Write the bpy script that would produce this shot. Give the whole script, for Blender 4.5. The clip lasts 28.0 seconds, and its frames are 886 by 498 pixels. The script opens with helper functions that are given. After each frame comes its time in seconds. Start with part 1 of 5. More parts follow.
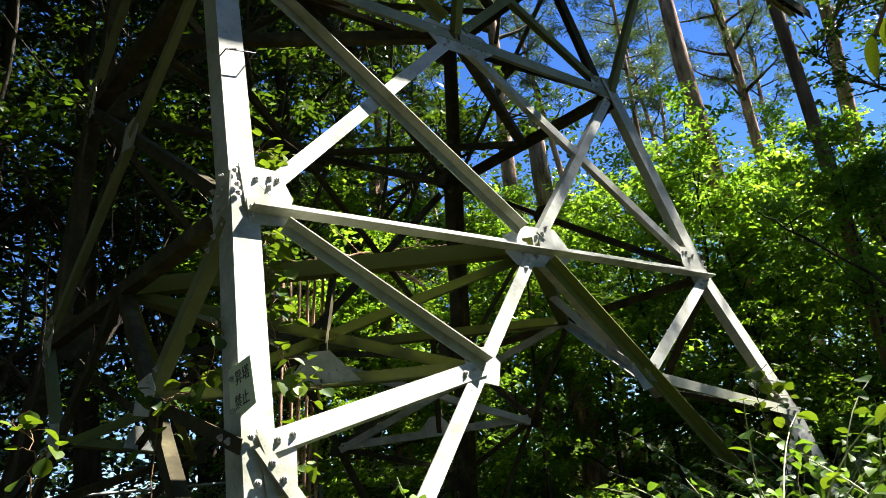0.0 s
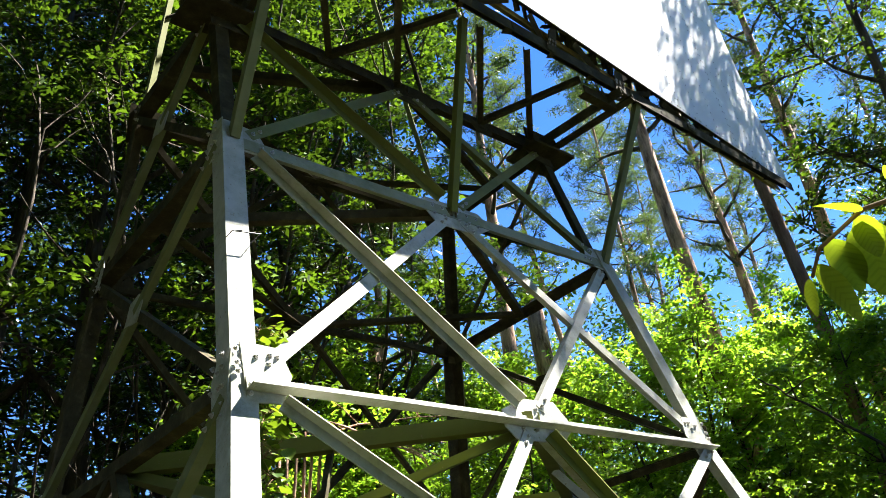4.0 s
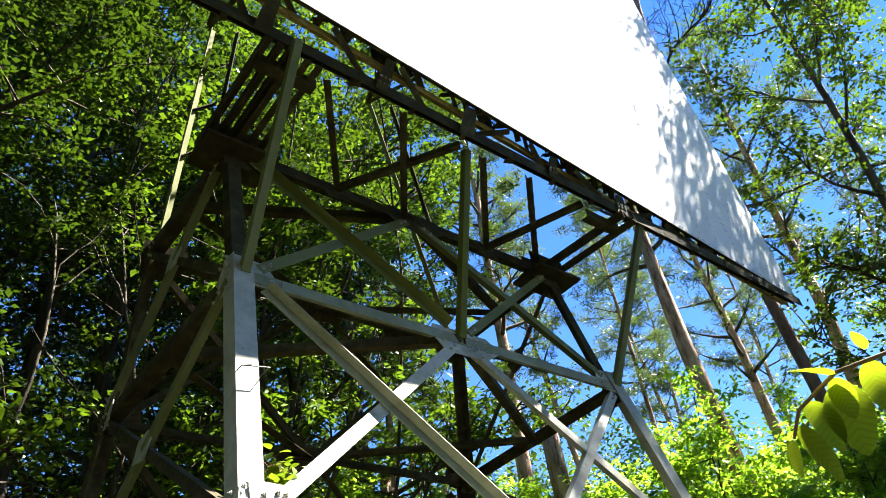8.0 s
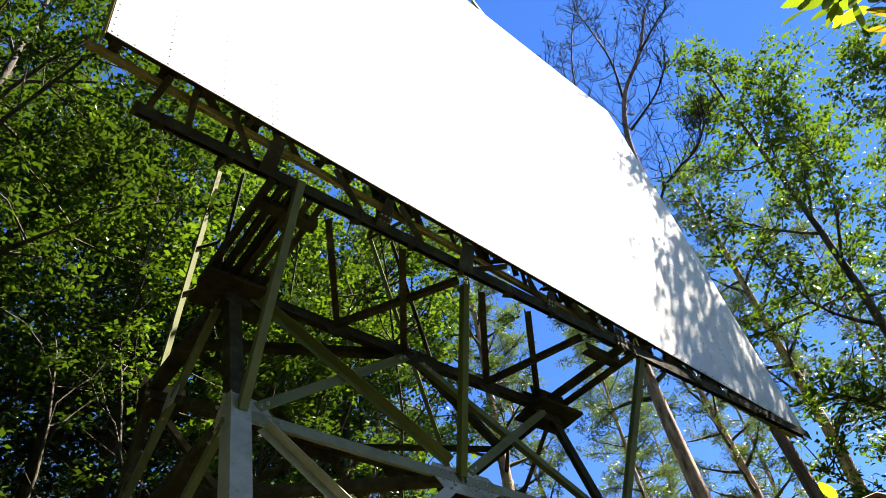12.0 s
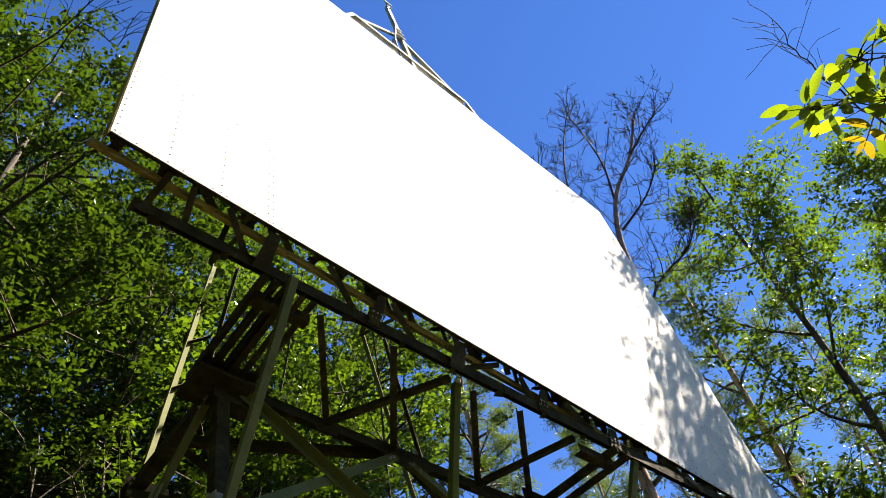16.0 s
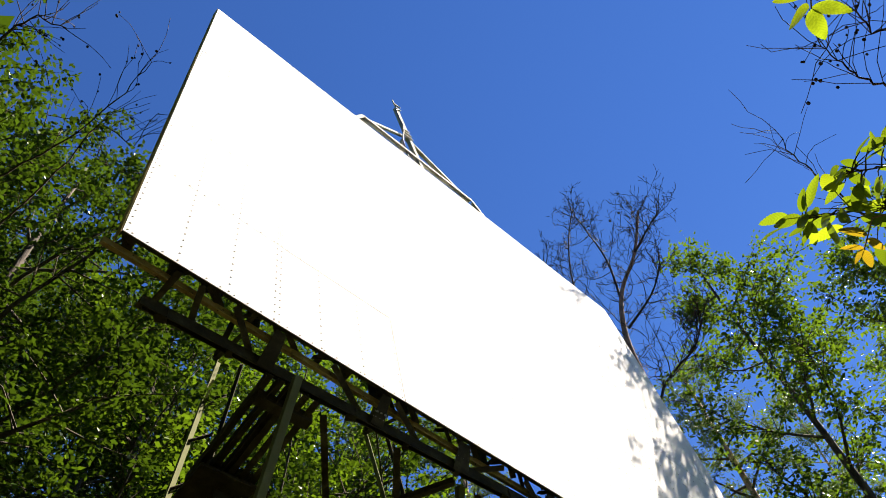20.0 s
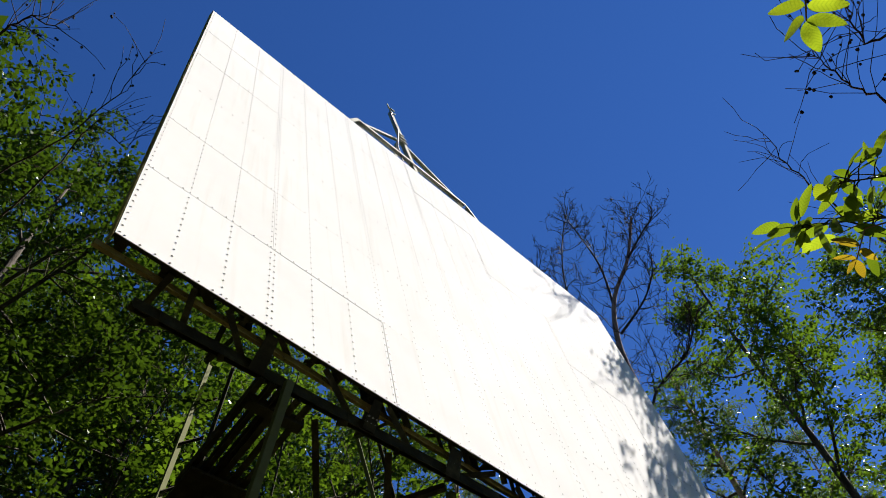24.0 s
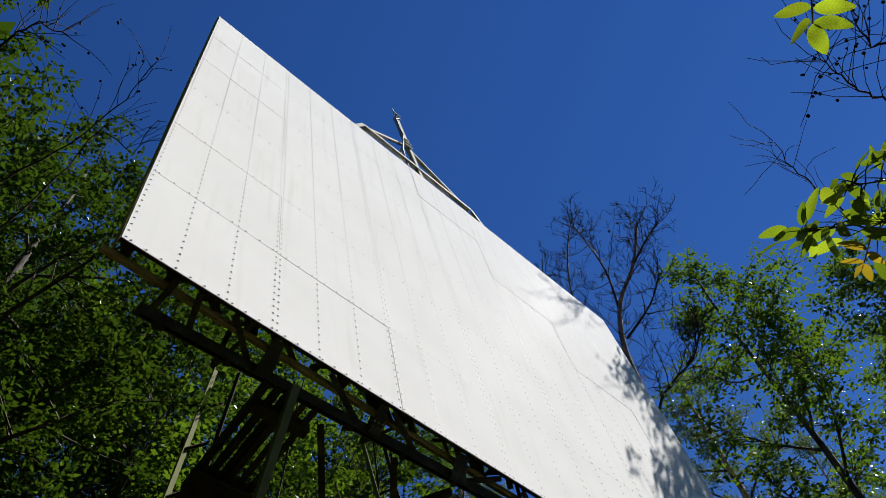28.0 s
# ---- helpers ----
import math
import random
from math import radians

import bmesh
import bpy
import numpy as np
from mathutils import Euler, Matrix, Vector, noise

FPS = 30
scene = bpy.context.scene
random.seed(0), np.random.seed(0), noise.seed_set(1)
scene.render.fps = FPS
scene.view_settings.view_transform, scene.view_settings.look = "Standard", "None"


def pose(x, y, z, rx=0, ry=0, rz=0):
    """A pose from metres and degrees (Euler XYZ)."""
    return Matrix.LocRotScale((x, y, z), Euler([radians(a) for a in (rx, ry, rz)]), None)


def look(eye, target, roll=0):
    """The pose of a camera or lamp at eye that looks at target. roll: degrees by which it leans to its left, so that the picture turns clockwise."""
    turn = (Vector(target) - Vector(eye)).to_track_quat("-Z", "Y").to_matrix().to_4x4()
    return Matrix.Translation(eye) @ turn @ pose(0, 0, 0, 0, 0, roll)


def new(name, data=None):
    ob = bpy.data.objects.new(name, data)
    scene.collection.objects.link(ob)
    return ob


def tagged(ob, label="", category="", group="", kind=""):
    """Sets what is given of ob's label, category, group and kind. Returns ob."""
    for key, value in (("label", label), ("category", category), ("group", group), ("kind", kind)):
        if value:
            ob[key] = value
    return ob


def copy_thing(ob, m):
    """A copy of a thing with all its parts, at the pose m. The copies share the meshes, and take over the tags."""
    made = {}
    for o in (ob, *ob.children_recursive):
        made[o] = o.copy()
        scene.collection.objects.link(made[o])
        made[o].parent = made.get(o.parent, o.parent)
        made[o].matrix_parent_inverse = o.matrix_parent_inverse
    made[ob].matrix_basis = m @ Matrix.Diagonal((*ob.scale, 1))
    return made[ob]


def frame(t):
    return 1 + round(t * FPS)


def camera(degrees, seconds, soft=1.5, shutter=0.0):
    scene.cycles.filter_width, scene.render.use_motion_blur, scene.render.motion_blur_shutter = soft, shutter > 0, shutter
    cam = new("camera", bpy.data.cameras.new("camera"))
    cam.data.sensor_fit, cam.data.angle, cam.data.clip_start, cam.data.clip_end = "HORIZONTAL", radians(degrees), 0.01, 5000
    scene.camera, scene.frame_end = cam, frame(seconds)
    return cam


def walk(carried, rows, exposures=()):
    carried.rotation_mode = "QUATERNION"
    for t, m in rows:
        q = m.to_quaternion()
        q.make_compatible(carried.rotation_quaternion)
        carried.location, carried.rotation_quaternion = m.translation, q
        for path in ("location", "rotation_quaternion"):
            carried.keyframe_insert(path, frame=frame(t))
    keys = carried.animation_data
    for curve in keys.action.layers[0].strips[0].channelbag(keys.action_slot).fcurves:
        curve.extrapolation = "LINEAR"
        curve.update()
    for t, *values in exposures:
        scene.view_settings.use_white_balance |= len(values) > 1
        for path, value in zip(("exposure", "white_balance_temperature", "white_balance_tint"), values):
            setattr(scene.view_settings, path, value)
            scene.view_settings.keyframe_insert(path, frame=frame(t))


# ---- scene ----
cam = camera(57.8, 28.0, soft=0.5)
# seconds, place (x, y, z), turn (degrees)
PATH = [
    (0.0, -3.728, -4.749, 1.584, 107.573, 7.167, -40.165),
    (0.5, -3.732, -4.748, 1.593, 109.380, 6.838, -40.018),
    (1.0, -3.740, -4.766, 1.597, 111.052, 7.244, -39.275),
    (1.5, -3.742, -4.781, 1.599, 112.337, 7.484, -39.113),
    (2.0, -3.743, -4.787, 1.604, 113.626, 7.782, -39.525),
    (2.5, -3.746, -4.805, 1.605, 115.009, 8.054, -39.627),
    (3.0, -3.749, -4.812, 1.610, 115.955, 7.986, -40.115),
    (3.5, -3.761, -4.817, 1.607, 117.710, 7.793, -40.070),
    (5.5, -3.781, -4.844, 1.626, 122.272, 7.792, -39.989),
    (6.0, -3.781, -4.852, 1.628, 123.286, 8.125, -39.614),
    (6.5, -3.789, -4.861, 1.634, 124.463, 8.248, -39.282),
    (7.0, -3.800, -4.872, 1.622, 125.598, 8.368, -39.104),
    (7.5, -3.803, -4.884, 1.621, 126.854, 8.345, -38.756),
    (8.0, -3.803, -4.886, 1.621, 128.063, 8.463, -38.550),
    (8.5, -3.812, -4.890, 1.626, 129.564, 8.611, -38.150),
    (9.0, -3.813, -4.909, 1.620, 130.688, 8.557, -37.961),
    (9.5, -3.820, -4.917, 1.615, 132.086, 8.674, -37.532),
    (10.0, -3.817, -4.923, 1.614, 133.179, 8.900, -37.419),
    (10.5, -3.820, -4.930, 1.615, 134.141, 9.129, -37.750),
    (11.0, -3.821, -4.937, 1.609, 135.339, 8.686, -38.094),
    (11.5, -3.825, -4.937, 1.607, 136.399, 8.833, -38.010),
    (12.0, -3.818, -4.937, 1.605, 137.527, 8.746, -38.107),
    (12.5, -3.815, -4.946, 1.600, 138.499, 8.771, -37.897),
    (14.5, -3.824, -4.951, 1.590, 142.053, 8.546, -38.321),
    (15.0, -3.826, -4.958, 1.578, 142.747, 8.555, -38.323),
    (15.5, -3.824, -4.966, 1.572, 143.475, 8.551, -38.533),
    (16.0, -3.826, -4.968, 1.579, 144.297, 8.659, -38.885),
    (16.5, -3.830, -4.981, 1.567, 145.118, 8.557, -38.628),
    (17.0, -3.836, -4.996, 1.561, 146.161, 8.244, -38.736),
    (17.5, -3.848, -4.991, 1.578, 147.221, 8.217, -38.990),
    (18.0, -3.843, -4.999, 1.574, 148.092, 8.030, -39.004),
    (18.5, -3.850, -4.993, 1.576, 148.733, 8.067, -38.823),
    (19.0, -3.853, -4.999, 1.583, 149.252, 8.023, -38.893),
    (19.5, -3.849, -5.003, 1.567, 150.137, 8.026, -38.901),
    (20.0, -3.858, -5.014, 1.565, 151.027, 8.058, -39.053),
    (20.5, -3.860, -5.010, 1.577, 151.441, 7.993, -39.059),
    (21.0, -3.866, -5.008, 1.581, 151.420, 7.913, -39.164),
    (21.5, -3.854, -5.015, 1.567, 151.292, 8.065, -39.189),
    (23.5, -3.859, -5.016, 1.577, 151.118, 8.215, -39.717),
    (24.0, -3.862, -5.020, 1.575, 151.191, 8.213, -39.760),
    (24.5, -3.864, -5.016, 1.583, 151.284, 8.133, -39.940),
    (25.0, -3.861, -5.016, 1.575, 151.286, 8.211, -39.882),
    (25.5, -3.856, -5.015, 1.573, 151.237, 8.223, -39.767),
    (26.0, -3.860, -5.016, 1.576, 151.057, 8.062, -39.876),
    (26.5, -3.862, -5.013, 1.578, 151.068, 8.006, -39.849),
    (27.0, -3.860, -5.007, 1.575, 151.083, 7.988, -39.818),
    (27.5, -3.859, -5.012, 1.572, 151.228, 7.965, -39.662),
    (28.0, -3.861, -5.016, 1.574, 151.582, 7.911, -39.512),
]
walk(cam, [(r[0], pose(*r[1:])) for r in PATH],
     [(0.0, 2.3, 6600, 10), (1.5, 2.56, 6600, 10), (3.0, 2.86, 6600, 10), (6.0, 3.2, 6700, 10), (9.0, 3.2, 6900, 10), (11.0, 2.92, 7000, 12), (14.5, 2.67, 7600, 14), (17.0, 2.5, 7700, 14), (20.0, 2.2, 7500, 14), (22.0, 1.85, 7000, 13), (24.0, 1.5, 6700, 12), (26.0, 1.33, 6500, 11), (28.0, 1.15, 6400, 11)])

# ---- light ----
SUN_TO = Vector((0.546, -0.192, 0.815)).normalized()      # towards the sun
world = bpy.data.worlds.new("sky")
world.use_nodes = True
scene.world = world
wn = world.node_tree
sky = wn.nodes.new("ShaderNodeTexSky")
sky.sky_type, sky.sun_disc = "NISHITA", False
sky.sun_elevation = math.asin(SUN_TO.z)
sky.sun_rotation = math.atan2(SUN_TO.x, SUN_TO.y)
sky.altitude, sky.air_density, sky.dust_density, sky.ozone_density = 900, 0.85, 0.0, 1.2
rich = wn.nodes.new("ShaderNodeHueSaturation")
rich.inputs["Hue"].default_value, rich.inputs["Saturation"].default_value = 0.514, 1.32
wn.links.new(sky.outputs[0], rich.inputs["Color"])
wn.links.new(rich.outputs[0], wn.nodes["Background"].inputs[0])
wn.nodes["Background"].inputs[1].default_value = 0.05
sun_data = bpy.data.lights.new("sun", "SUN")
sun_data.energy, sun_data.angle, sun_data.color = 5.0, radians(0.53), (1.0, 0.96, 0.9)
sun = new("sun", sun_data)
sun.matrix_world = look((0, 0, 40), Vector((0, 0, 40)) - SUN_TO)


# ---- materials ----
def material(name, build):
    m = bpy.data.materials.new(name)
    m.use_nodes = True
    nt = m.node_tree
    bsdf = nt.nodes["Principled BSDF"]
    build(nt, bsdf)
    return m


def node(nt, kind, **inputs):
    n = nt.nodes.new("ShaderNode" + kind)
    for k, v in inputs.items():
        n.inputs[k.replace("_", " ")].default_value = v
    return n


def noise_ramp(nt, scale, stops, detail=6, rough=0.6, coords="Object"):
    """Colours spread over a noise of real-world size."""
    tc = nt.nodes.new("ShaderNodeTexCoord")
    nz = node(nt, "TexNoise", Scale=scale, Detail=detail, Roughness=rough)
    nt.links.new(tc.outputs[coords], nz.inputs["Vector"])
    rp = nt.nodes.new("ShaderNodeValToRGB")
    el = rp.color_ramp.elements
    while len(el) < len(stops):
        el.new(0.5)
    for e, (p, c) in zip(el, stops):
        e.position, e.color = p, (*c, 1)
    nt.links.new(nz.outputs[0], rp.inputs[0])
    return rp, nz


def bump(nt, bsdf, height, strength, dist=0.01):
    b = node(nt, "Bump", Strength=strength, Distance=dist)
    nt.links.new(height, b.inputs["Height"])
    nt.links.new(b.outputs[0], bsdf.inputs["Normal"])


def mixed(nt, a, b, fac, mode="MIX"):
    m = nt.nodes.new("ShaderNodeMix")
    m.data_type, m.blend_type = "RGBA", mode
    for socket, value in ((m.inputs[6], a), (m.inputs[7], b), (m.inputs[0], fac)):
        if isinstance(value, bpy.types.NodeSocket):
            nt.links.new(value, socket)
        else:
            socket.default_value = value
    return m.outputs[2]


def steel_paint(nt, p, film_least=0.0, film_most=0.3):
    base, n1 = noise_ramp(nt, 7, ((0.3, (0.42, 0.425, 0.385)), (0.6, (0.55, 0.55, 0.51))))
    dirt, n2 = noise_ramp(nt, 2.1, ((0.46, (0.0, 0.0, 0.0)), (0.7, (1, 1, 1))), 8, 0.75)
    half = nt.nodes.new("ShaderNodeMath")
    half.operation = "MULTIPLY"
    half.inputs[1].default_value = 0.7
    nt.links.new(dirt.outputs[0], half.inputs[0])
    # lichen film, heavier on some bars than on others; the heaviest also stands for shade
    info = nt.nodes.new("ShaderNodeObjectInfo")
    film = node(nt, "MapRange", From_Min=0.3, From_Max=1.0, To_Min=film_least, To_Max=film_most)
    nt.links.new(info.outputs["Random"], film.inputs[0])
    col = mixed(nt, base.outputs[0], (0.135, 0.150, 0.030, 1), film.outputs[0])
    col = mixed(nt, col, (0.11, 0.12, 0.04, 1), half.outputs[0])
    spots, n3 = noise_ramp(nt, 38, ((0.66, (0, 0, 0)), (0.74, (1, 1, 1))), 3)
    col = mixed(nt, col, (0.22, 0.17, 0.10, 1), spots.outputs[0])
    nt.links.new(col, p.inputs["Base Color"])
    p.inputs["Roughness"].default_value = 0.8
    p.inputs["Specular IOR Level"].default_value = 0.1
    bump(nt, p, n3.outputs[0], 0.15, 0.004)


def reflector_paint(nt, p):
    base, n1 = noise_ramp(nt, 0.9, ((0.3, (0.86, 0.86, 0.83)), (0.65, (0.91, 0.91, 0.885))))
    tc = nt.nodes.new("ShaderNodeTexCoord")
    mp = node(nt, "Mapping", Scale=(9.0, 0.5, 9.0))
    nt.links.new(tc.outputs["Object"], mp.inputs["Vector"])
    streak = node(nt, "TexNoise", Scale=1.0, Detail=5)
    nt.links.new(mp.outputs[0], streak.inputs["Vector"])
    rp = nt.nodes.new("ShaderNodeValToRGB")
    rp.color_ramp.elements[0].position, rp.color_ramp.elements[1].position = 0.55, 0.85
    nt.links.new(streak.outputs[0], rp.inputs[0])
    soft = nt.nodes.new("ShaderNodeMath")
    soft.operation = "MULTIPLY"
    soft.inputs[1].default_value = 0.35
    nt.links.new(rp.outputs[0], soft.inputs[0])
    col = mixed(nt, base.outputs[0], (0.62, 0.61, 0.53, 1), soft.outputs[0])
    info = nt.nodes.new("ShaderNodeObjectInfo")
    tone = node(nt, "MapRange", To_Min=0.975, To_Max=1.0)
    nt.links.new(info.outputs["Random"], tone.inputs[0])
    hsv = nt.nodes.new("ShaderNodeHueSaturation")
    nt.links.new(col, hsv.inputs["Color"])
    nt.links.new(tone.outputs[0], hsv.inputs["Value"])
    nt.links.new(hsv.outputs[0], p.inputs["Base Color"])
    p.inputs["Roughness"].default_value, p.inputs["Specular IOR Level"].default_value = 0.35, 0.00002
    wav = node(nt, "TexNoise", Scale=1.4, Detail=2)
    nt.links.new(tc.outputs["Object"], wav.inputs["Vector"])
    bump(nt, p, wav.outputs[0], 0.12, 0.05)


def rusty(nt, p):
    base, n1 = noise_ramp(nt, 30, ((0.35, (0.30, 0.28, 0.25)), (0.65, (0.55, 0.54, 0.50))))
    nt.links.new(base.outputs[0], p.inputs["Base Color"])
    p.inputs["Metallic"].default_value, p.inputs["Roughness"].default_value = 0.2, 0.55
    bump(nt, p, n1.outputs[0], 0.2, 0.003)


def bark(dark, light, scale=6):
    def build(nt, p):
        tc = nt.nodes.new("ShaderNodeTexCoord")
        mp = node(nt, "Mapping", Scale=(1.0, 1.0, 0.22))
        nt.links.new(tc.outputs["Object"], mp.inputs["Vector"])
        nz = node(nt, "TexNoise", Scale=scale, Detail=9, Roughness=0.7)
        nt.links.new(mp.outputs[0], nz.inputs["Vector"])
        rp = nt.nodes.new("ShaderNodeValToRGB")
        el = rp.color_ramp.elements
        el[0].position, el[0].color = 0.36, (*dark, 1)
        el[1].position, el[1].color = 0.66, (*light, 1)
        nt.links.new(nz.outputs[0], rp.inputs[0])
        nt.links.new(rp.outputs[0], p.inputs["Base Color"])
        p.inputs["Roughness"].default_value = 0.9
        p.inputs["Specular IOR Level"].default_value = 0.15
        bump(nt, p, nz.outputs[0], 0.9, 0.05)
    return build


def leaf(dark, light, through_col, share=0.45, gloss=0.45, veins=False, deep=0.25):
    """A leaf that lets part of the light through; each leaf has its own tone."""
    def build(nt, p):
        geo = nt.nodes.new("ShaderNodeNewGeometry")
        rp = nt.nodes.new("ShaderNodeValToRGB")
        el = rp.color_ramp.elements
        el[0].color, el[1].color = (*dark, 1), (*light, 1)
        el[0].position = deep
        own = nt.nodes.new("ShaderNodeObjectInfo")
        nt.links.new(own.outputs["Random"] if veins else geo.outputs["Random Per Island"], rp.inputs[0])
        # crown patches: sun and self-shadow put into the leaf colour, stronger when deep
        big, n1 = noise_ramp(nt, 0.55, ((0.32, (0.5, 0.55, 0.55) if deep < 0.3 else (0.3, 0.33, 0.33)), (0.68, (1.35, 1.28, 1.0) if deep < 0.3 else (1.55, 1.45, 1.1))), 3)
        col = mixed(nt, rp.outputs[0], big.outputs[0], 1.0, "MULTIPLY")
        if veins:
            # side veins that run forward from the rib
            tc = nt.nodes.new("ShaderNodeTexCoord")
            cut = nt.nodes.new("ShaderNodeSeparateXYZ")
            nt.links.new(tc.outputs["Object"], cut.inputs[0])
            steps = []
            for op, k in (("ABSOLUTE", 0.0), ("MULTIPLY_ADD", -0.7), ("MULTIPLY", 62.0), ("SINE", 0.0)):
                m = nt.nodes.new("ShaderNodeMath")
                m.operation = op
                m.inputs[1].default_value = k
                nt.links.new(steps[-1].outputs[0] if steps else cut.outputs["Y"], m.inputs[0])
                if op == "MULTIPLY_ADD":
                    nt.links.new(cut.outputs["X"], m.inputs[2])
                steps.append(m)
            vein = nt.nodes.new("ShaderNodeValToRGB")
            ve = vein.color_ramp.elements
            ve[0].position, ve[0].color = 0.0, (1.0, 1.0, 0.97, 1)
            ve[1].position, ve[1].color = 0.95, (0.66, 0.74, 0.6, 1)
            nt.links.new(steps[-1].outputs[0], vein.inputs[0])
            col = mixed(nt, col, vein.outputs[0], 1.0, "MULTIPLY")
        nt.links.new(col, p.inputs["Base Color"])
        p.inputs["Roughness"].default_value = gloss
        p.inputs["Specular IOR Level"].default_value = 0.32
        tr = nt.nodes.new("ShaderNodeBsdfTranslucent")
        tcol = mixed(nt, col, (*through_col, 1), 0.4 if veins else 0.7)
        nt.links.new(tcol, tr.inputs["Color"])
        mix = nt.nodes.new("ShaderNodeMixShader")
        mix.inputs[0].default_value = share
        nt.links.new(p.outputs[0], mix.inputs[1])
        nt.links.new(tr.outputs[0], mix.inputs[2])
        nt.links.new(mix.outputs[0], nt.nodes["Material Output"].inputs["Surface"])
    return build


def soil(nt, p):
    base, n1 = noise_ramp(nt, 1.7, ((0.35, (0.012, 0.009, 0.006)), (0.55, (0.022, 0.018, 0.010)), (0.7, (0.018, 0.026, 0.009))), 9, 0.7)
    nt.links.new(base.outputs[0], p.inputs["Base Color"])
    p.inputs["Roughness"].default_value = 1.0
    p.inputs["Specular IOR Level"].default_value = 0.0
    bump(nt, p, n1.outputs[0], 0.8, 0.1)


def plain(col, rough=0.6, metal=0.0, grain=25, spread=0.85):
    def build(nt, p):
        base, n1 = noise_ramp(nt, grain, ((0.35, tuple(c * spread for c in col)), (0.65, col)))
        nt.links.new(base.outputs[0], p.inputs["Base Color"])
        p.inputs["Roughness"].default_value, p.inputs["Metallic"].default_value = rough, metal
        bump(nt, p, n1.outputs[0], 0.1, 0.003)
    return build


PAINT = material("weathered_pale_paint", steel_paint)
MOSSY = material("mossy_pale_paint", lambda nt, p: steel_paint(nt, p, 0.45, 0.7))
# heavy lichen film that also darkens bars lying in shade
LICHEN_SHADE = material("lichen_shade_paint", lambda nt, p: steel_paint(nt, p, 0.86, 1.0))
SHEET = material("glossy_white_sheet", reflector_paint)
RIVET = material("dark_rivet", plain((0.20, 0.19, 0.17), 0.6))
def grimy_shaded_steel(nt, p):
    """Old brownish paint with lichen, as on the tower's head, darkened to stand for shade."""
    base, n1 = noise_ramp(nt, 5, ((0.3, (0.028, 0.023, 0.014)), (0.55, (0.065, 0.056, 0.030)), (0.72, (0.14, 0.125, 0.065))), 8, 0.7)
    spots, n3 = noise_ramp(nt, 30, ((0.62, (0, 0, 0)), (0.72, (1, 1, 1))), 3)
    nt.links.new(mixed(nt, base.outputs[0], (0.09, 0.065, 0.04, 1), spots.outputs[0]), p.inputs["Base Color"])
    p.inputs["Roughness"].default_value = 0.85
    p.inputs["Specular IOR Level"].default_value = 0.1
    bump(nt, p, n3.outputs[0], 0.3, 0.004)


def ochre_steel(nt, p):
    """Brown-yellow stained paint on the long bars under the reflector."""
    base, n1 = noise_ramp(nt, 6, ((0.3, (0.25, 0.18, 0.06)), (0.55, (0.48, 0.36, 0.12)), (0.72, (0.58, 0.47, 0.21))), 8, 0.7)
    rust, n2 = noise_ramp(nt, 22, ((0.58, (0, 0, 0)), (0.7, (1, 1, 1))), 4)
    nt.links.new(mixed(nt, base.outputs[0], (0.10, 0.055, 0.03, 1), rust.outputs[0]), p.inputs["Base Color"])
    p.inputs["Roughness"].default_value = 0.85
    p.inputs["Specular IOR Level"].default_value = 0.1
    bump(nt, p, n2.outputs[0], 0.3, 0.004)


GRIME_SHADE = material("grimy_shade_steel", grimy_shaded_steel)
OCHRE = material("ochre_stained_steel", ochre_steel)
BOLT = material("weathered_bolt", rusty)
SOIL = material("forest_soil", soil)
BARK_DARK = material("dark_bark", bark((0.03, 0.024, 0.018), (0.11, 0.09, 0.07)))
BARK_PINE = material("pine_bark", bark((0.12, 0.06, 0.04), (0.72, 0.46, 0.32), 9))
BARK_OLD = material("weathered_red_bark", bark((0.13, 0.07, 0.05), (0.42, 0.27, 0.20), 8))
BARK_DEAD = material("dead_bark", bark((0.025, 0.016, 0.013), (0.09, 0.06, 0.048)))
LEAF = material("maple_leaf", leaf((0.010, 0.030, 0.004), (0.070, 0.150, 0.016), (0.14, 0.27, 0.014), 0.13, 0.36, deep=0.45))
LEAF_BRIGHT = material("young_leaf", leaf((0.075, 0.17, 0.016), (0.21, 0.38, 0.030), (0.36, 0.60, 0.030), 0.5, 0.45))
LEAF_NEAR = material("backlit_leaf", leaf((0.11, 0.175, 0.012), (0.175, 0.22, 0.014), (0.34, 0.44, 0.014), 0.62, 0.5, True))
# brighter copy of the maple leaf; its tone stands for sun on crowns
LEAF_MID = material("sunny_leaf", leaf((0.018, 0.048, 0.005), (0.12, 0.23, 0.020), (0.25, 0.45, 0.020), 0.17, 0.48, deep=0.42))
LEAF_YELLOW = material("yellowing_leaf", leaf((0.20, 0.15, 0.012), (0.34, 0.22, 0.015), (0.42, 0.29, 0.015), 0.5, 0.5, True))
LEAF_SHRUB = material("shrub_leaf", leaf((0.045, 0.11, 0.012), (0.14, 0.25, 0.028), (0.20, 0.36, 0.020), 0.34, 0.5))
LEAF_VINE = material("vine_leaf", leaf((0.035, 0.085, 0.008), (0.17, 0.25, 0.018), (0.28, 0.40, 0.012), 0.38, 0.45, True))
LITTER = material("fallen_leaf", leaf((0.018, 0.011, 0.006), (0.07, 0.045, 0.02), (0.03, 0.02, 0.008), 0.05, 0.8))
NEEDLE = material("pine_needle", leaf((0.05, 0.09, 0.02), (0.11, 0.17, 0.04), (0.16, 0.24, 0.04), 0.2))
INK = material("black_ink", plain((0.02, 0.02, 0.02), 0.6))
SIGN = material("sign_plate", plain((0.62, 0.70, 0.44), 0.45, 0.0, 12, 0.9))
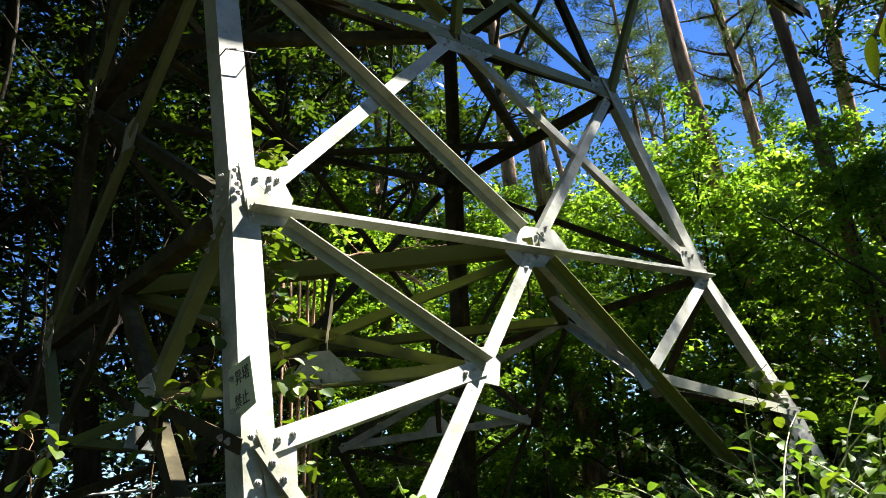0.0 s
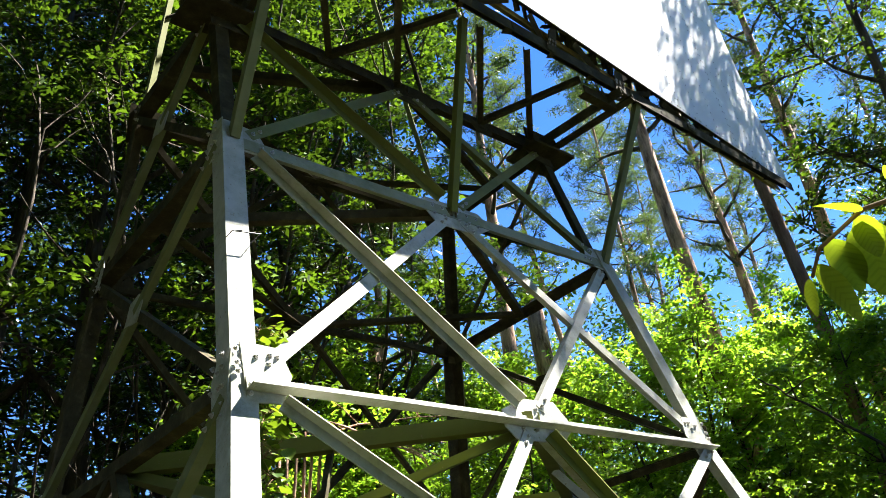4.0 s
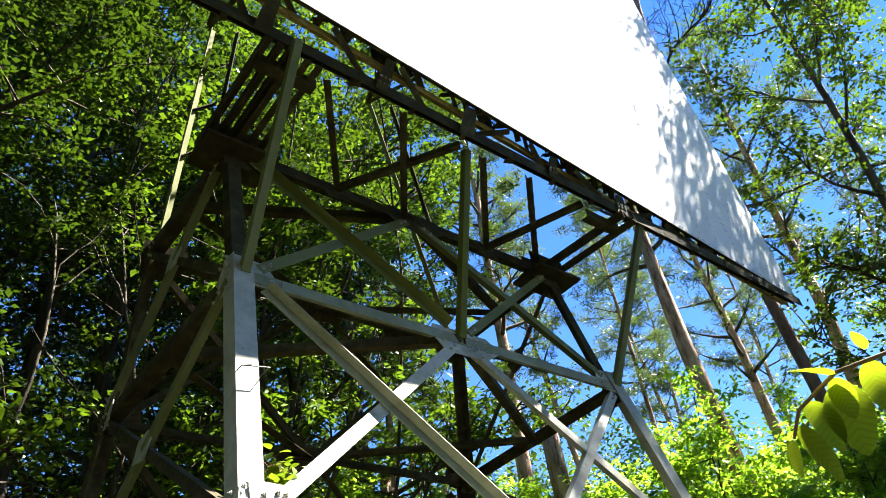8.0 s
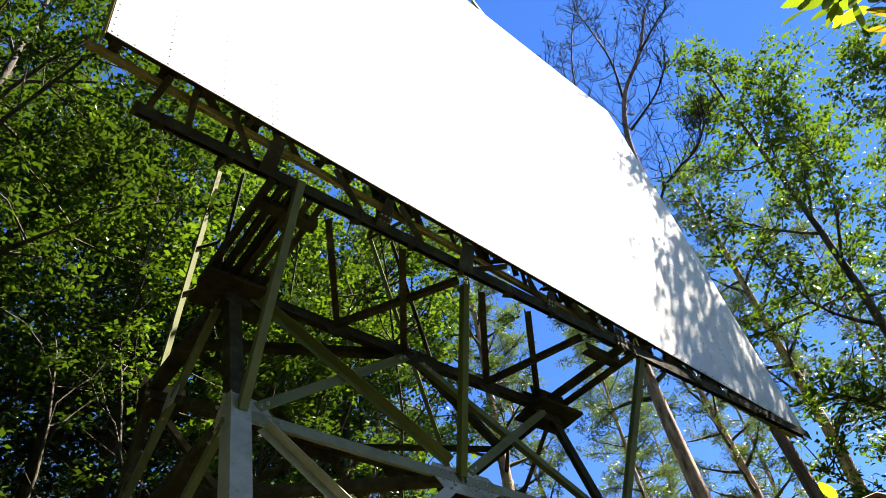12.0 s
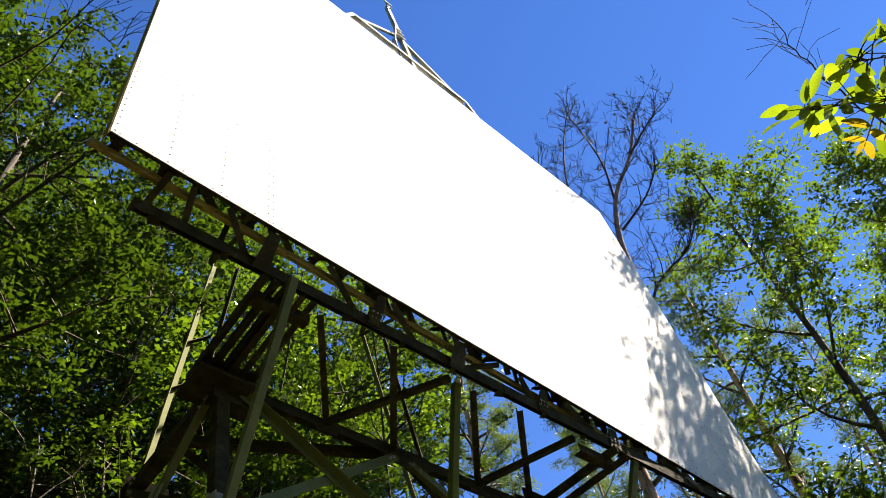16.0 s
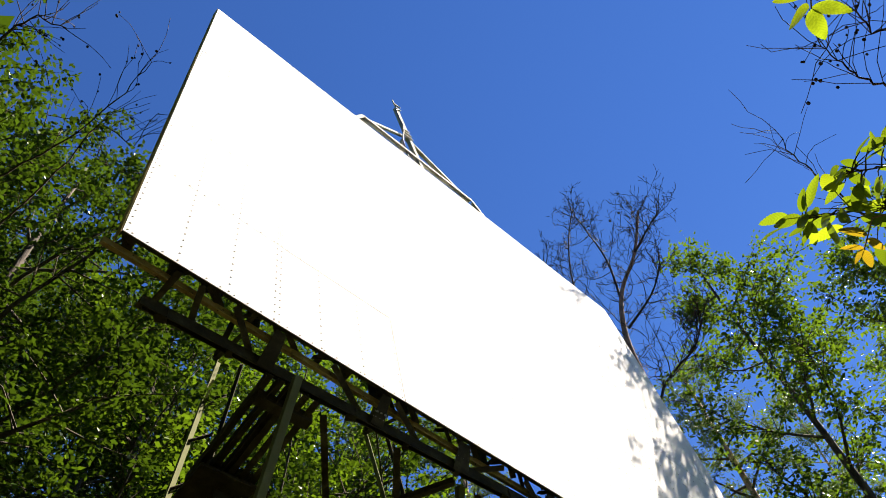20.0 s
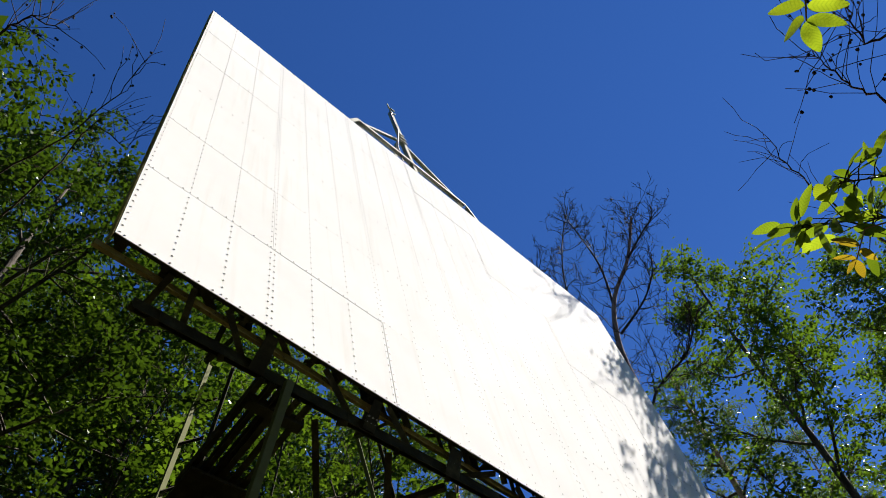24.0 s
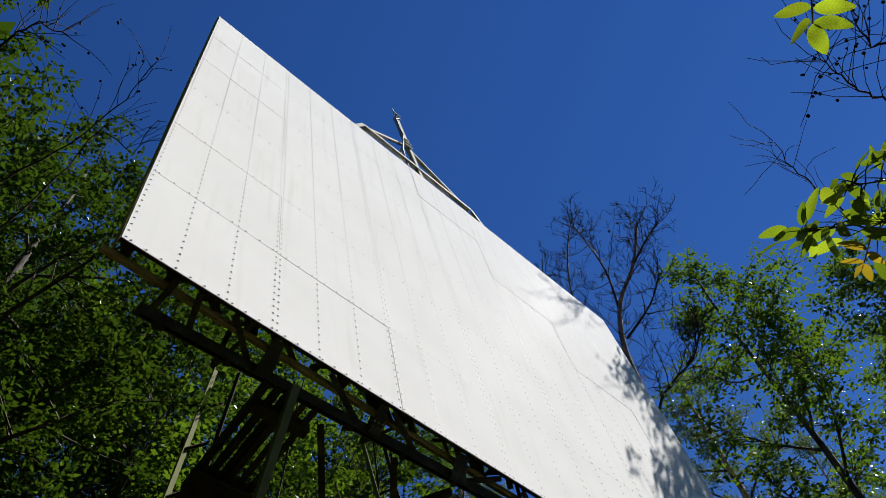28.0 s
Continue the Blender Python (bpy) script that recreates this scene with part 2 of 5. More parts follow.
WIRE = material("fence_wire", plain((0.25, 0.27, 0.25), 0.5, 0.4))
STEM = material("pale_stem", plain((0.42, 0.40, 0.24), 0.7))
VINE = material("vine_stem", plain((0.22, 0.13, 0.06), 0.8))


# ---- building blocks ----
def raw_mesh(name, verts, faces, mat, smooth=False):
    me = bpy.data.meshes.new(name)
    me.from_pydata(verts, [], faces)
    me.materials.append(mat)
    if smooth:
        me.polygons.foreach_set("use_smooth", [True] * len(me.polygons))
    me.update()
    return me


def fast_mesh(name, co, quads, mat):
    """A mesh of many quads from arrays."""
    me = bpy.data.meshes.new(name)
    me.vertices.add(len(co))
    me.vertices.foreach_set("co", np.ascontiguousarray(co, dtype=np.float32).ravel())
    me.loops.add(quads.size)
    me.loops.foreach_set("vertex_index", quads.astype(np.int32).ravel())
    me.polygons.add(len(quads))
    me.polygons.foreach_set("loop_start", np.arange(0, quads.size, quads.shape[1], dtype=np.int32))
    me.materials.append(mat)
    me.update(calc_edges=True)
    return me


def thing(name, label, category, at=(0, 0, 0), group="", kind=""):
    ob = new(name)
    ob.location = at
    ob.empty_display_size = 0.2
    return tagged(ob, label, category, group, kind)


def child(name, me, parent, label="", m=None):
    ob = new(name, me)
    ob.parent = parent
    if m is not None:
        ob.matrix_basis = m
    if label:
        ob["label"] = label
    return ob


def part(name, bm, mat, parent, label=""):
    me = bpy.data.meshes.new(name)
    bm.to_mesh(me)
    bm.free()
    me.materials.append(mat)
    return child(name, me, parent, label)


def prism(profile, p, q, xdir, ydir, mat, name):
    """A straight bar: a profile in the plane of xdir and ydir, run from p to q."""
    p, q = Vector(p), Vector(q)
    n = len(profile)
    vs = [e + xdir * a + ydir * b for e in (p, q) for a, b in profile]
    fs = [[i, (i + 1) % n, (i + 1) % n + n, i + n] for i in range(n)] + [list(range(n))[::-1], list(range(n, 2 * n))]
    return raw_mesh(name, vs, fs, mat)


def angle_bar(name, p, q, normal, parent, w=0.075, t=0.008, side=1, flip=1, lift=0.0, label="", mat=None):
    """A rolled L bar: one leg flat in the face whose outward normal is given, the other standing away from it."""
    p, q = Vector(p), Vector(q)
    d = (q - p).normalized()
    n = Vector(normal)
    n = (n - d * n.dot(d)).normalized()
    u = n.cross(d) * side
    n = n * flip
    prof = [(-w / 2, 0), (w / 2, 0), (w / 2, -w), (w / 2 - t, -w), (w / 2 - t, -t * 1.2), (w / 2 - t * 1.2, -t), (-w / 2, -t)]
    off = Vector(normal) * lift
    if side * flip < 0:
        prof = prof[::-1]
    return child(name, prism(prof, p + off, q + off, u, n, mat or PAINT, name), parent, label)


def plate(name, corners, normal, t, parent, mat=None, label=""):
    n = Vector(normal).normalized() * t
    vs = [Vector(c) for c in corners] + [Vector(c) + n for c in corners]
    k = len(corners)
    fs = [list(range(k))[::-1], list(range(k, 2 * k))] + [[i, (i + 1) % k, (i + 1) % k + k, i + k] for i in range(k)]
    me = raw_mesh(name, vs, fs, mat or PAINT)
    bm = bmesh.new()
    bm.from_mesh(me)
    bmesh.ops.recalc_face_normals(bm, faces=bm.faces)
    bm.to_mesh(me)
    bm.free()
    return child(name, me, parent, label)


def bolt_mesh():
    bm = bmesh.new()
    bmesh.ops.create_cone(bm, cap_ends=True, segments=10, radius1=0.0165, radius2=0.0165, depth=0.003, matrix=pose(0, 0, 0.002))
    bmesh.ops.create_cone(bm, cap_ends=True, segments=6, radius1=0.0125, radius2=0.0115, depth=0.009, matrix=pose(0, 0, 0.008))
    bmesh.ops.create_cone(bm, cap_ends=True, segments=6, radius1=0.006, radius2=0.0055, depth=0.007, matrix=pose(0, 0, 0.016))
    me = bpy.data.meshes.new("bolt")
    bm.to_mesh(me)
    bm.free()
    me.materials.append(BOLT)
    return me


BOLT_MESH = bolt_mesh()


def bolt(at, normal, parent):
    m = Vector(normal).to_track_quat("Z", "Y").to_matrix().to_4x4()
    m.translation = at
    return child("bolt", BOLT_MESH, parent, "", m)


def tube(pts, radii, sides=6):
    """Vertices and quads of a bent tapering tube."""
    vs, fs = [], []
    for i, p in enumerate(pts):
        d = (pts[min(i + 1, len(pts) - 1)] - pts[max(i - 1, 0)]).normalized()
        a = d.orthogonal().normalized() if i == 0 else (a - d * a.dot(d)).normalized()
        b = d.cross(a)
        for k in range(sides):
            w = 2 * math.pi * k / sides
            vs.append(p + (a * math.cos(w) + b * math.sin(w)) * radii[i])
    for i in range(len(pts) - 1):
        for k in range(sides):
            fs.append((i * sides + k, i * sides + (k + 1) % sides, (i + 1) * sides + (k + 1) % sides, (i + 1) * sides + k))
    return vs, fs

# ---- ground ----
def ground_height(x, y):
    """A slope that rises gently towards the tower and on into the wood."""
    d = (y + 4.9) * 0.8 + (x + 3.8) * 0.35
    up = max(-2.0, min(d, 40)) * 0.10
    return up - 0.15 + 0.18 * noise.noise((x * 0.25, y * 0.25, 0.3)) + 0.05 * noise.noise((x * 1.1, y * 1.1, 2.0))


def ground_sheet():
    edge = [-2500, -700, -200, -80, -50]
    lines = edge + [-40 + i * 1.0 for i in range(81)] + [-e for e in edge[::-1]]
    vs = [(x, y, ground_height(x, y) if abs(x) < 60 and abs(y) < 60 else ground_height(max(-50, min(50, x)), max(-50, min(50, y)))) for x in lines for y in lines]
    n = len(lines)
    fs = [(i * n + j, i * n + n + j, i * n + n + j + 1, i * n + j + 1) for i in range(n - 1) for j in range(n - 1)]
    ob = new("ground", raw_mesh("ground", vs, fs, SOIL, True))
    tagged(ob, "dark leaf-littered forest soil on a gentle slope", "ground", kind="structure")


ground_sheet()

# ---- tower ----
# level: half width, half depth, height
BASE = (2.39, 2.24, 0.72)
HALF = (2.194, 1.875, 1.876)
ONE = (2.0, 1.51, 3.039)
TWO = (1.841, 1.096, 4.836)
TOP = (1.753, 0.762, 6.321)
FRONT, BACK, LEFT, RIGHT = Vector((0, -1, 0.2)).normalized(), Vector((0, 1, 0.2)).normalized(), Vector((-1, 0, 0.09)).normalized(), Vector((1, 0, 0.09)).normalized()


def corner(level, sx, sy):
    return Vector((sx * level[0], sy * level[1], level[2]))


def mid(level, sx, sy):
    return Vector((sx * level[0], sy * level[1], level[2]))


tower = thing("lattice_tower", "weathered pale-painted steel lattice tower with bolted angle bars", "tower", (0, 0, 0.4))


def in_tower(ob):
    ob.location = ob.location - tower.location
    return ob


OUT = 0.07         # the leg's corner stands this far outside the node line


def leg_length(stops, sx, sy, w, t, mat):
    """One length of a corner leg, of angle section."""
    prof = [(0, 0), (w, 0), (w, t), (t * 1.4, t), (t, t * 1.4), (t, w), (0, w)]
    xd, yd = Vector((-sx, 0, 0)), Vector((0, -sy, 0))
    n, last = len(prof), len(stops) - 1
    vs = [e + xd * (a - OUT) + yd * b for e in stops for a, b in prof]
    fs = [[k * n + i, k * n + (i + 1) % n, (k + 1) * n + (i + 1) % n, (k + 1) * n + i] for k in range(last) for i in range(n)]
    fs += [list(range(n))[::-1], list(range(last * n, last * n + n))]
    if sx * sy < 0:
        fs = [f[::-1] for f in fs]
    return in_tower(child("leg", raw_mesh("leg", vs, fs, mat), tower))


def leg(sx, sy):
    """A corner leg in two lengths: a heavy lower one and a slighter upper one."""
    stops = [corner(BASE, sx, sy), corner(HALF, sx, sy), corner(ONE, sx, sy), corner(TWO, sx, sy) + Vector((0, 0, 0.16))]
    stops[0].z = ground_height(stops[0].x, stops[0].y) - 0.2
    # back legs take the darker steel colour in place of shade
    leg_length(stops, sx, sy, 0.145, 0.014, PAINT if sy < 0 else GRIME_SHADE)
    inner = Vector((-sx * 0.018, -sy * 0.018, 0))
    leg_length([corner(TWO, sx, sy) + inner - Vector((0, 0, 0.12)), corner(TOP, sx, sy) + inner + Vector((0, 0, 0.12))], sx, sy, 0.105, 0.012, GRIME_SHADE)


for sx in (-1, 1):
    for sy in (-1, 1):
        leg(sx, sy)


def tower_bolt(at, normal):
    return in_tower(bolt(at, normal, tower))


def bar(name, p, q, normal, w=0.075, side=1, flip=1, lift=0.0, bolts=0, inset=0.09, trim=(0.0, 0.0), mat=None):
    """A bar of the tower, cut short at its ends, with so many bolts at each."""
    p, q, n = Vector(p), Vector(q), Vector(normal).normalized()
    if n.y > 0.5 or n.x > 0.5:          # far faces: slighter, their shade put into a darker paint
        w, mat = w * 0.78, GRIME_SHADE
    d = (q - p).normalized()
    p, q = p + d * trim[0], q - d * trim[1]
    for e, s in ((p, 1), (q, -1)):
        for k in range(bolts):
            tower_bolt(e + d * s * (inset + 0.075 * k) + n * (lift + 0.001), n)
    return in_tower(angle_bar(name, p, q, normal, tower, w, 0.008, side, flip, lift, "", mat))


def along(a, b, s):
    return a + (b - a) * s


def gusset(at, normal, outline, lift=0.0, mirror=1, bolts=(), mat=None):
    """A flat joint plate in a face; its outline is given sideways and upwards from the joint."""
    n = Vector(normal).normalized()
    side = Vector((0, 0, 1)).cross(n).normalized() * mirror
    up = n.cross(Vector((0, 0, 1)).cross(n).normalized())
    pts = [at + side * a + up * b + n * lift for a, b in outline]
    for a, b in bolts:
        tower_bolt(at + side * a + up * b + n * (lift + 0.009), n)
    # far and top plates take the dark colour that stands for shade
    return in_tower(plate("gusset", pts, n, 0.008, tower, mat or (GRIME_SHADE if n.y > 0.5 or n.x > 0.5 or at.z > 6.0 else None)))


LEG_PLATE = [(-0.0, -0.10), (0.20, -0.085), (0.27, 0.08), (0.22, 0.24), (0.0, 0.25)]
RING_PLATE = [(-0.27, -0.05), (-0.2, -0.13), (0.22, -0.13), (0.38, 0.0), (0.27, 0.18), (-0.02, 0.17), (-0.25, 0.07)]
TOP_PLATE = [(-0.3, 0.0), (-0.2, -0.16), (0.2, -0.16), (0.42, -0.02), (0.3, 0.1), (-0.25, 0.1)]
SMALL_PLATE = [(-0.13, -0.06), (0.08, -0.1), (0.14, 0.03), (0.06, 0.12), (-0.09, 0.1)]
LEVELS = (("b", BASE), ("h", HALF), ("1", ONE), ("2", TWO), ("3", TOP))
KNEE = 0.34         # where the bottom diagonals are propped
BEND = Vector((-0.18, 0, -0.10))     # the diagonals towards the +x legs run steeper


def wide_face(sy, n, seen):
    """Front or back face: ring bars, a diamond lattice and the propped bottom panel."""
    a = {k: corner(l, -1, sy) for k, l in LEVELS}
    b = {k: corner(l, 1, sy) for k, l in LEVELS}
    m = {k: (a[k] + b[k]) / 2 for k in a}
    nb = 2 if seen else 0
    for k, w in (("1", 0.075), ("2", 0.10), ("3", 0.13)):
        bar("ring_bar", a[k], b[k], n, w, -1 if k == "1" else 1, -1 if k == "1" else 1, 0.016, nb if k == "2" else 0, 0.2, (0, 0), GRIME_SHADE if k == "3" else MOSSY if k == "2" else None)
    for lo, hi in (("1", "2"), ("2", "3")):
        for c in (a, b):
            bar("diagonal_bar", c[lo], m[hi], n, 0.085, 1 if c is a else -1, 1, 0.014, nb, 0.04, (0.16, 0.1), LICHEN_SHADE if lo == "2" else None)
            bar("diagonal_bar", m[lo], c[hi], n, 0.075, -1 if c is a else 1, -1 if c is a else 1, 0.024, 0 if c is a else nb, 0.03, (0.15, 0.17), LICHEN_SHADE if lo == "2" else MOSSY if c is a else None)
    for c, s in ((a, 1), (b, -1)):
        knee, foot = along(m["1"], c["b"], KNEE + 0.015 * s), c["b"]
        if c is b:
            knee = knee + BEND
            foot = along(m["1"], knee, (m["1"].z - c["b"].z) / (m["1"].z - knee.z))
        bar("diagonal_bar", m["1"], foot, n, 0.085 if c is a else 0.068, 1, 1 if c is a else -1, 0.014, nb if c is a else 0, 0.04, (0.12, 0.0), None if c is a else LICHEN_SHADE)
        bar("strut_bar", c["1"], knee, n, 0.065 if c is a else 0.085, 1, -1 if c is a else 1, 0.026, 0 if c is a else nb, 0.04, (0.2 if c is a else 0.1, 0.0), MOSSY if c is a else None)
        bar("strut_bar", c["h"], knee, n, 0.09 if c is a else 0.075, -1, 1, 0.026, nb, 0.08, (0, 0), None if c is a else MOSSY)
        bar("strut_bar", c["h"], along(m["1"], foot, 0.78), n, 0.06, 1, 1, 0.022, nb, 0.08)
        gusset(c["1"], n, LEG_PLATE, 0.002, s * -sy, [(-0.03, 0.2), (-0.03, 0.12), (-0.03, 0.07), (0.08, 0.17), (0.16, 0.19), (0.02, -0.05), (0.02, 0.0)] if seen else ())
        gusset(c["2"], n, [(x * 0.85, z * 0.7) for x, z in LEG_PLATE], 0.002, s * -sy, [(-0.02, 0.12), (-0.02, 0.05), (-0.02, -0.05)] if seen else ())
        gusset(c["h"], n, [(0.0, -0.2), (0.13, -0.2), (0.16, -0.02), (0.1, 0.07), (0.0, 0.07)], 0.002, s * -sy, [(-0.03, 0.04), (-0.03, -0.14)] if seen else ())
        gusset(c["3"], n, [(-0.1, -0.22), (0.2, -0.2), (0.34, 0.0), (0.3, 0.14), (-0.1, 0.16)], 0.002, s * -sy)
        gusset(knee, n, SMALL_PLATE, 0.004, s)
    gusset(m["1"], n, RING_PLATE, 0.004, 1, [(-0.12, -0.05), (0.0, -0.06), (0.12, -0.07), (0.06, 0.1), (-0.02, 0.06)] if seen else ())
    gusset(m["2"], n, TOP_PLATE, 0.004, 1, [(x, z) for x in (-0.2, -0.1, 0.05, 0.15, 0.25) for z in (0.02, -0.06)] if seen else ())
    gusset(m["3"], n, TOP_PLATE, 0.004, 1)
    gusset(along(a["3"], b["3"], 0.27), n, [(-0.16, 0.05), (-0.1, -0.12), (0.1, -0.12), (0.18, 0.05)], 0.004, 1)
    gusset(along(a["3"], b["3"], 0.76), n, [(-0.2, 0.05), (-0.1, -0.13), (0.1, -0.13), (0.2, 0.05)], 0.004, 1)
    return a, b, m


front = wide_face(-1, FRONT, True)
back = wide_face(1, BACK, False)


def narrow_face(sx, n, seen):
    """A side face: rings and crossed diagonals, with a propped bottom panel."""
    a = {k: corner(l, sx, -1) for k, l in LEVELS}
    b = {k: corner(l, sx, 1) for k, l in LEVELS}
    m = {k: (a[k] + b[k]) / 2 for k in a}
    nb, out = (2 if seen else 0), OUT
    # side-face bars: shade painted in with the darker steel colours
    for k, w in (("1", 0.09), ("2", 0.12), ("3", 0.13)):
        bar("ring_bar", a[k], b[k], n, w * 0.9, 1, 1, out + 0.006, nb, 0.06, (0.05, 0.05), GRIME_SHADE)
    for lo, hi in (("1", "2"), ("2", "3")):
        bar("diagonal_bar", b[lo], a[hi], n, 0.07, 1, 1, out + 0.018, nb, 0.1, (0.06, 0.06), LICHEN_SHADE)
        bar("diagonal_bar", a[lo], b[hi], n, 0.068, -1, 1, out + 0.006, nb, 0.1, (0.06, 0.06), GRIME_SHADE)
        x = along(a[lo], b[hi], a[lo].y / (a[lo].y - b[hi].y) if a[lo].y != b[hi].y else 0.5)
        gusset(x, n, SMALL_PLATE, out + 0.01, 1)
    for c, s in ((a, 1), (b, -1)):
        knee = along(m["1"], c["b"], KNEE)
        bar("diagonal_bar", m["1"], c["b"], n, 0.07, s, 1, out, 0, mat=GRIME_SHADE)
        bar("strut_bar", c["1"], knee, n, 0.068, 1, 1, out + 0.01, nb, 0.1, (0.08, 0.0), LICHEN_SHADE)
        bar("strut_bar", c["h"], knee, n, 0.062, 1, 1, out + 0.01, nb, 0.1, mat=GRIME_SHADE)
        gusset(knee, n, SMALL_PLATE, out + 0.004, s)
        for k in ("1", "2"):
            gusset(c[k], n, [(0.012, -0.14), (0.16, -0.12), (0.2, 0.05), (0.14, 0.2), (0.012, 0.18)], out + 0.002, s * sx)
            if seen:
                for z in (0.16, 0.1, 0.0, -0.09, -0.15):
                    tower_bolt(c[k] + n * (out + 0.012) + Vector((0, s * 0.06, z)), n)
    return a, b, m


left = narrow_face(-1, LEFT, True)
right = narrow_face(1, RIGHT, False)

# bracing across the tower at each ring, and the hip frames under the first ring
for l in (ONE, TWO, TOP):
    f, r, k, e = mid(l, 0, -1), mid(l, 1, 0), mid(l, 0, 1), mid(l, -1, 0)
    for p, q in ((f, r), (r, k), (k, e), (e, f)):
        # inner bracing in the darker paints, its shade put into the colour
        bar("plan_brace", p, q, (0, 0, -1), 0.10 if l is ONE else 0.075, 1, 1, 0.03, mat=LICHEN_SHADE if l is ONE else GRIME_SHADE)
for face, side_face, key in ((front, left, 0), (front, right, 1), (back, left, 0), (back, right, 1)):
    sy = -1 if face is front else 1
    p1, q1 = face[2]["1"], side_face[2]["1"]
    pk = along(p1, face[key]["b"], KNEE + 0.015) if key == 0 else along(p1, face[key]["b"], KNEE - 0.015) + BEND
    qk = along(q1, side_face[0 if sy < 0 else 1]["b"], KNEE)
    down = Vector((0, 0, -1))
    # left hips get the lichen paint, as shade in the colour
    stained = LICHEN_SHADE if key == 0 else None
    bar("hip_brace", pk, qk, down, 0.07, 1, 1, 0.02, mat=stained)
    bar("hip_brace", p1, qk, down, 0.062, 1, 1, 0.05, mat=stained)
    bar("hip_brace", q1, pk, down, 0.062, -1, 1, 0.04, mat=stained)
    top, bottom = (p1 + q1) / 2, (pk + qk) / 2
    bar("hanger", top + Vector((0, 0, -0.03)), bottom, (p1 - q1).normalized(), 0.06)
    across = (pk - qk).normalized()
    in_tower(plate("gusset", [bottom - across * 0.2, bottom + across * 0.2, bottom + across * 0.05 + Vector((0, 0, 0.17)), bottom - across * 0.05 + Vector((0, 0, 0.17))], across.cross(Vector((0, 0, 1))), 0.008, tower))

# ---- head of the tower: support beam, cantilevers and stays ----
BEAM_Y, BEAM_Z = -1.70, 6.56
for sx in (-1, 1):
    for dx in ((-0.24, -0.14, -0.05, 0.05, 0.14, 0.24) if sx < 0 else (-0.1, 0.1)):
        x = sx * TOP[0] * 1.02 + dx
        bar("cantilever_beam", (x, -TOP[1] + 0.12, 6.36), (x + (0.0 if sx < 0 else 0.2), BEAM_Y - 0.06, 6.44), (1 if dx > 0 else -1, 0, 0), 0.07 if sx < 0 else 0.11, 1, 1, mat=GRIME_SHADE)
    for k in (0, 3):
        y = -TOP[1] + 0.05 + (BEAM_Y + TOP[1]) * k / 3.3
        bar("batten", (sx * TOP[0] - 0.24, y, 6.31 + 0.02 * k), (sx * TOP[0] + 0.24, y, 6.31 + 0.02 * k), (0, 0, -1), 0.09 if k else 0.2, mat=GRIME_SHADE)
    in_tower(plate("bearing_plate", [(sx * TOP[0] - 0.3, -0.95, 6.22), (sx * TOP[0] + 0.3, -0.95, 6.22), (sx * TOP[0] + 0.3, -0.55, 6.22), (sx * TOP[0] - 0.3, -0.55, 6.22)], (0, 0, 1), 0.03, tower, GRIME_SHADE))
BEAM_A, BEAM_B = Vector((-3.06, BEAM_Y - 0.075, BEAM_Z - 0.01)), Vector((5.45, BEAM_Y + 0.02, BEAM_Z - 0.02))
bar("support_beam", BEAM_A, BEAM_B, (0, -1, 0), 0.12, 1, 1, mat=GRIME_SHADE)
bar("support_beam", BEAM_A + Vector((0.04, 0.085, 0.03)), BEAM_B + Vector((0, 0.085, 0.03)), (0, 1, 0), 0.07, -1, 1, mat=GRIME_SHADE)
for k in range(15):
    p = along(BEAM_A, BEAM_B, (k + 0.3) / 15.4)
    bar("batten", p + Vector((0, 0.01, -0.05)), p + Vector((0.03, 0.08, -0.04)), (0, 0, -1), 0.05 if k % 3 else 0.09, mat=GRIME_SHADE)


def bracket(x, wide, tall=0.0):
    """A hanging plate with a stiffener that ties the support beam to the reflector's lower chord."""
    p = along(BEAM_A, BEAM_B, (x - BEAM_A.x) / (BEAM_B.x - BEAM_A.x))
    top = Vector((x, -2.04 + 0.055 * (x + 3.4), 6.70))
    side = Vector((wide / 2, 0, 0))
    in_tower(plate("bracket", [p - side + Vector((0, -0.01, -0.05 - tall)), p + side * 0.8 + Vector((0, -0.01, -0.05 - tall)), top + side * 0.7, top - side * 0.6], (0, -0.6, 0.8), 0.012, tower, GRIME_SHADE))
    bar("bracket_rib", p + Vector((0, 0, 0.02)), top + Vector((0, 0.03, 0)), (1, 0, 0), 0.05, mat=GRIME_SHADE)
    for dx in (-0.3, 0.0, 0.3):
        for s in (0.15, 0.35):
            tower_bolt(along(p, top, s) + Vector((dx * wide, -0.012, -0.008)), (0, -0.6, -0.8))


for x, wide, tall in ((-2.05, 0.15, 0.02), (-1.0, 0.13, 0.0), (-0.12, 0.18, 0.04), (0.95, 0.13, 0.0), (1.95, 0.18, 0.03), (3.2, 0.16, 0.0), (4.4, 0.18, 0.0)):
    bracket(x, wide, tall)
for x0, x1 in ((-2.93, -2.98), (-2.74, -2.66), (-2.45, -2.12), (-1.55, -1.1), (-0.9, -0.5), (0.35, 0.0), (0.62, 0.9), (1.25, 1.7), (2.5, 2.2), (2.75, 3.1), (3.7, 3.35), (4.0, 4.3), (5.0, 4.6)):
    bar("hanger", (x0, -2.05 + 0.055 * (x0 + 3.4), 6.69), (x1, BEAM_Y, BEAM_Z + 0.03), (0, -0.6, -0.8), 0.05, mat=GRIME_SHADE)
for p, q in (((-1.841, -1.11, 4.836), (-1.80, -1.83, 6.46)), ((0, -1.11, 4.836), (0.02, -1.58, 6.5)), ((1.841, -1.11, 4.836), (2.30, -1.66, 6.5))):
    bar("front_stay", p, q, FRONT, 0.062, 1, 1, 0.03, mat=LICHEN_SHADE)
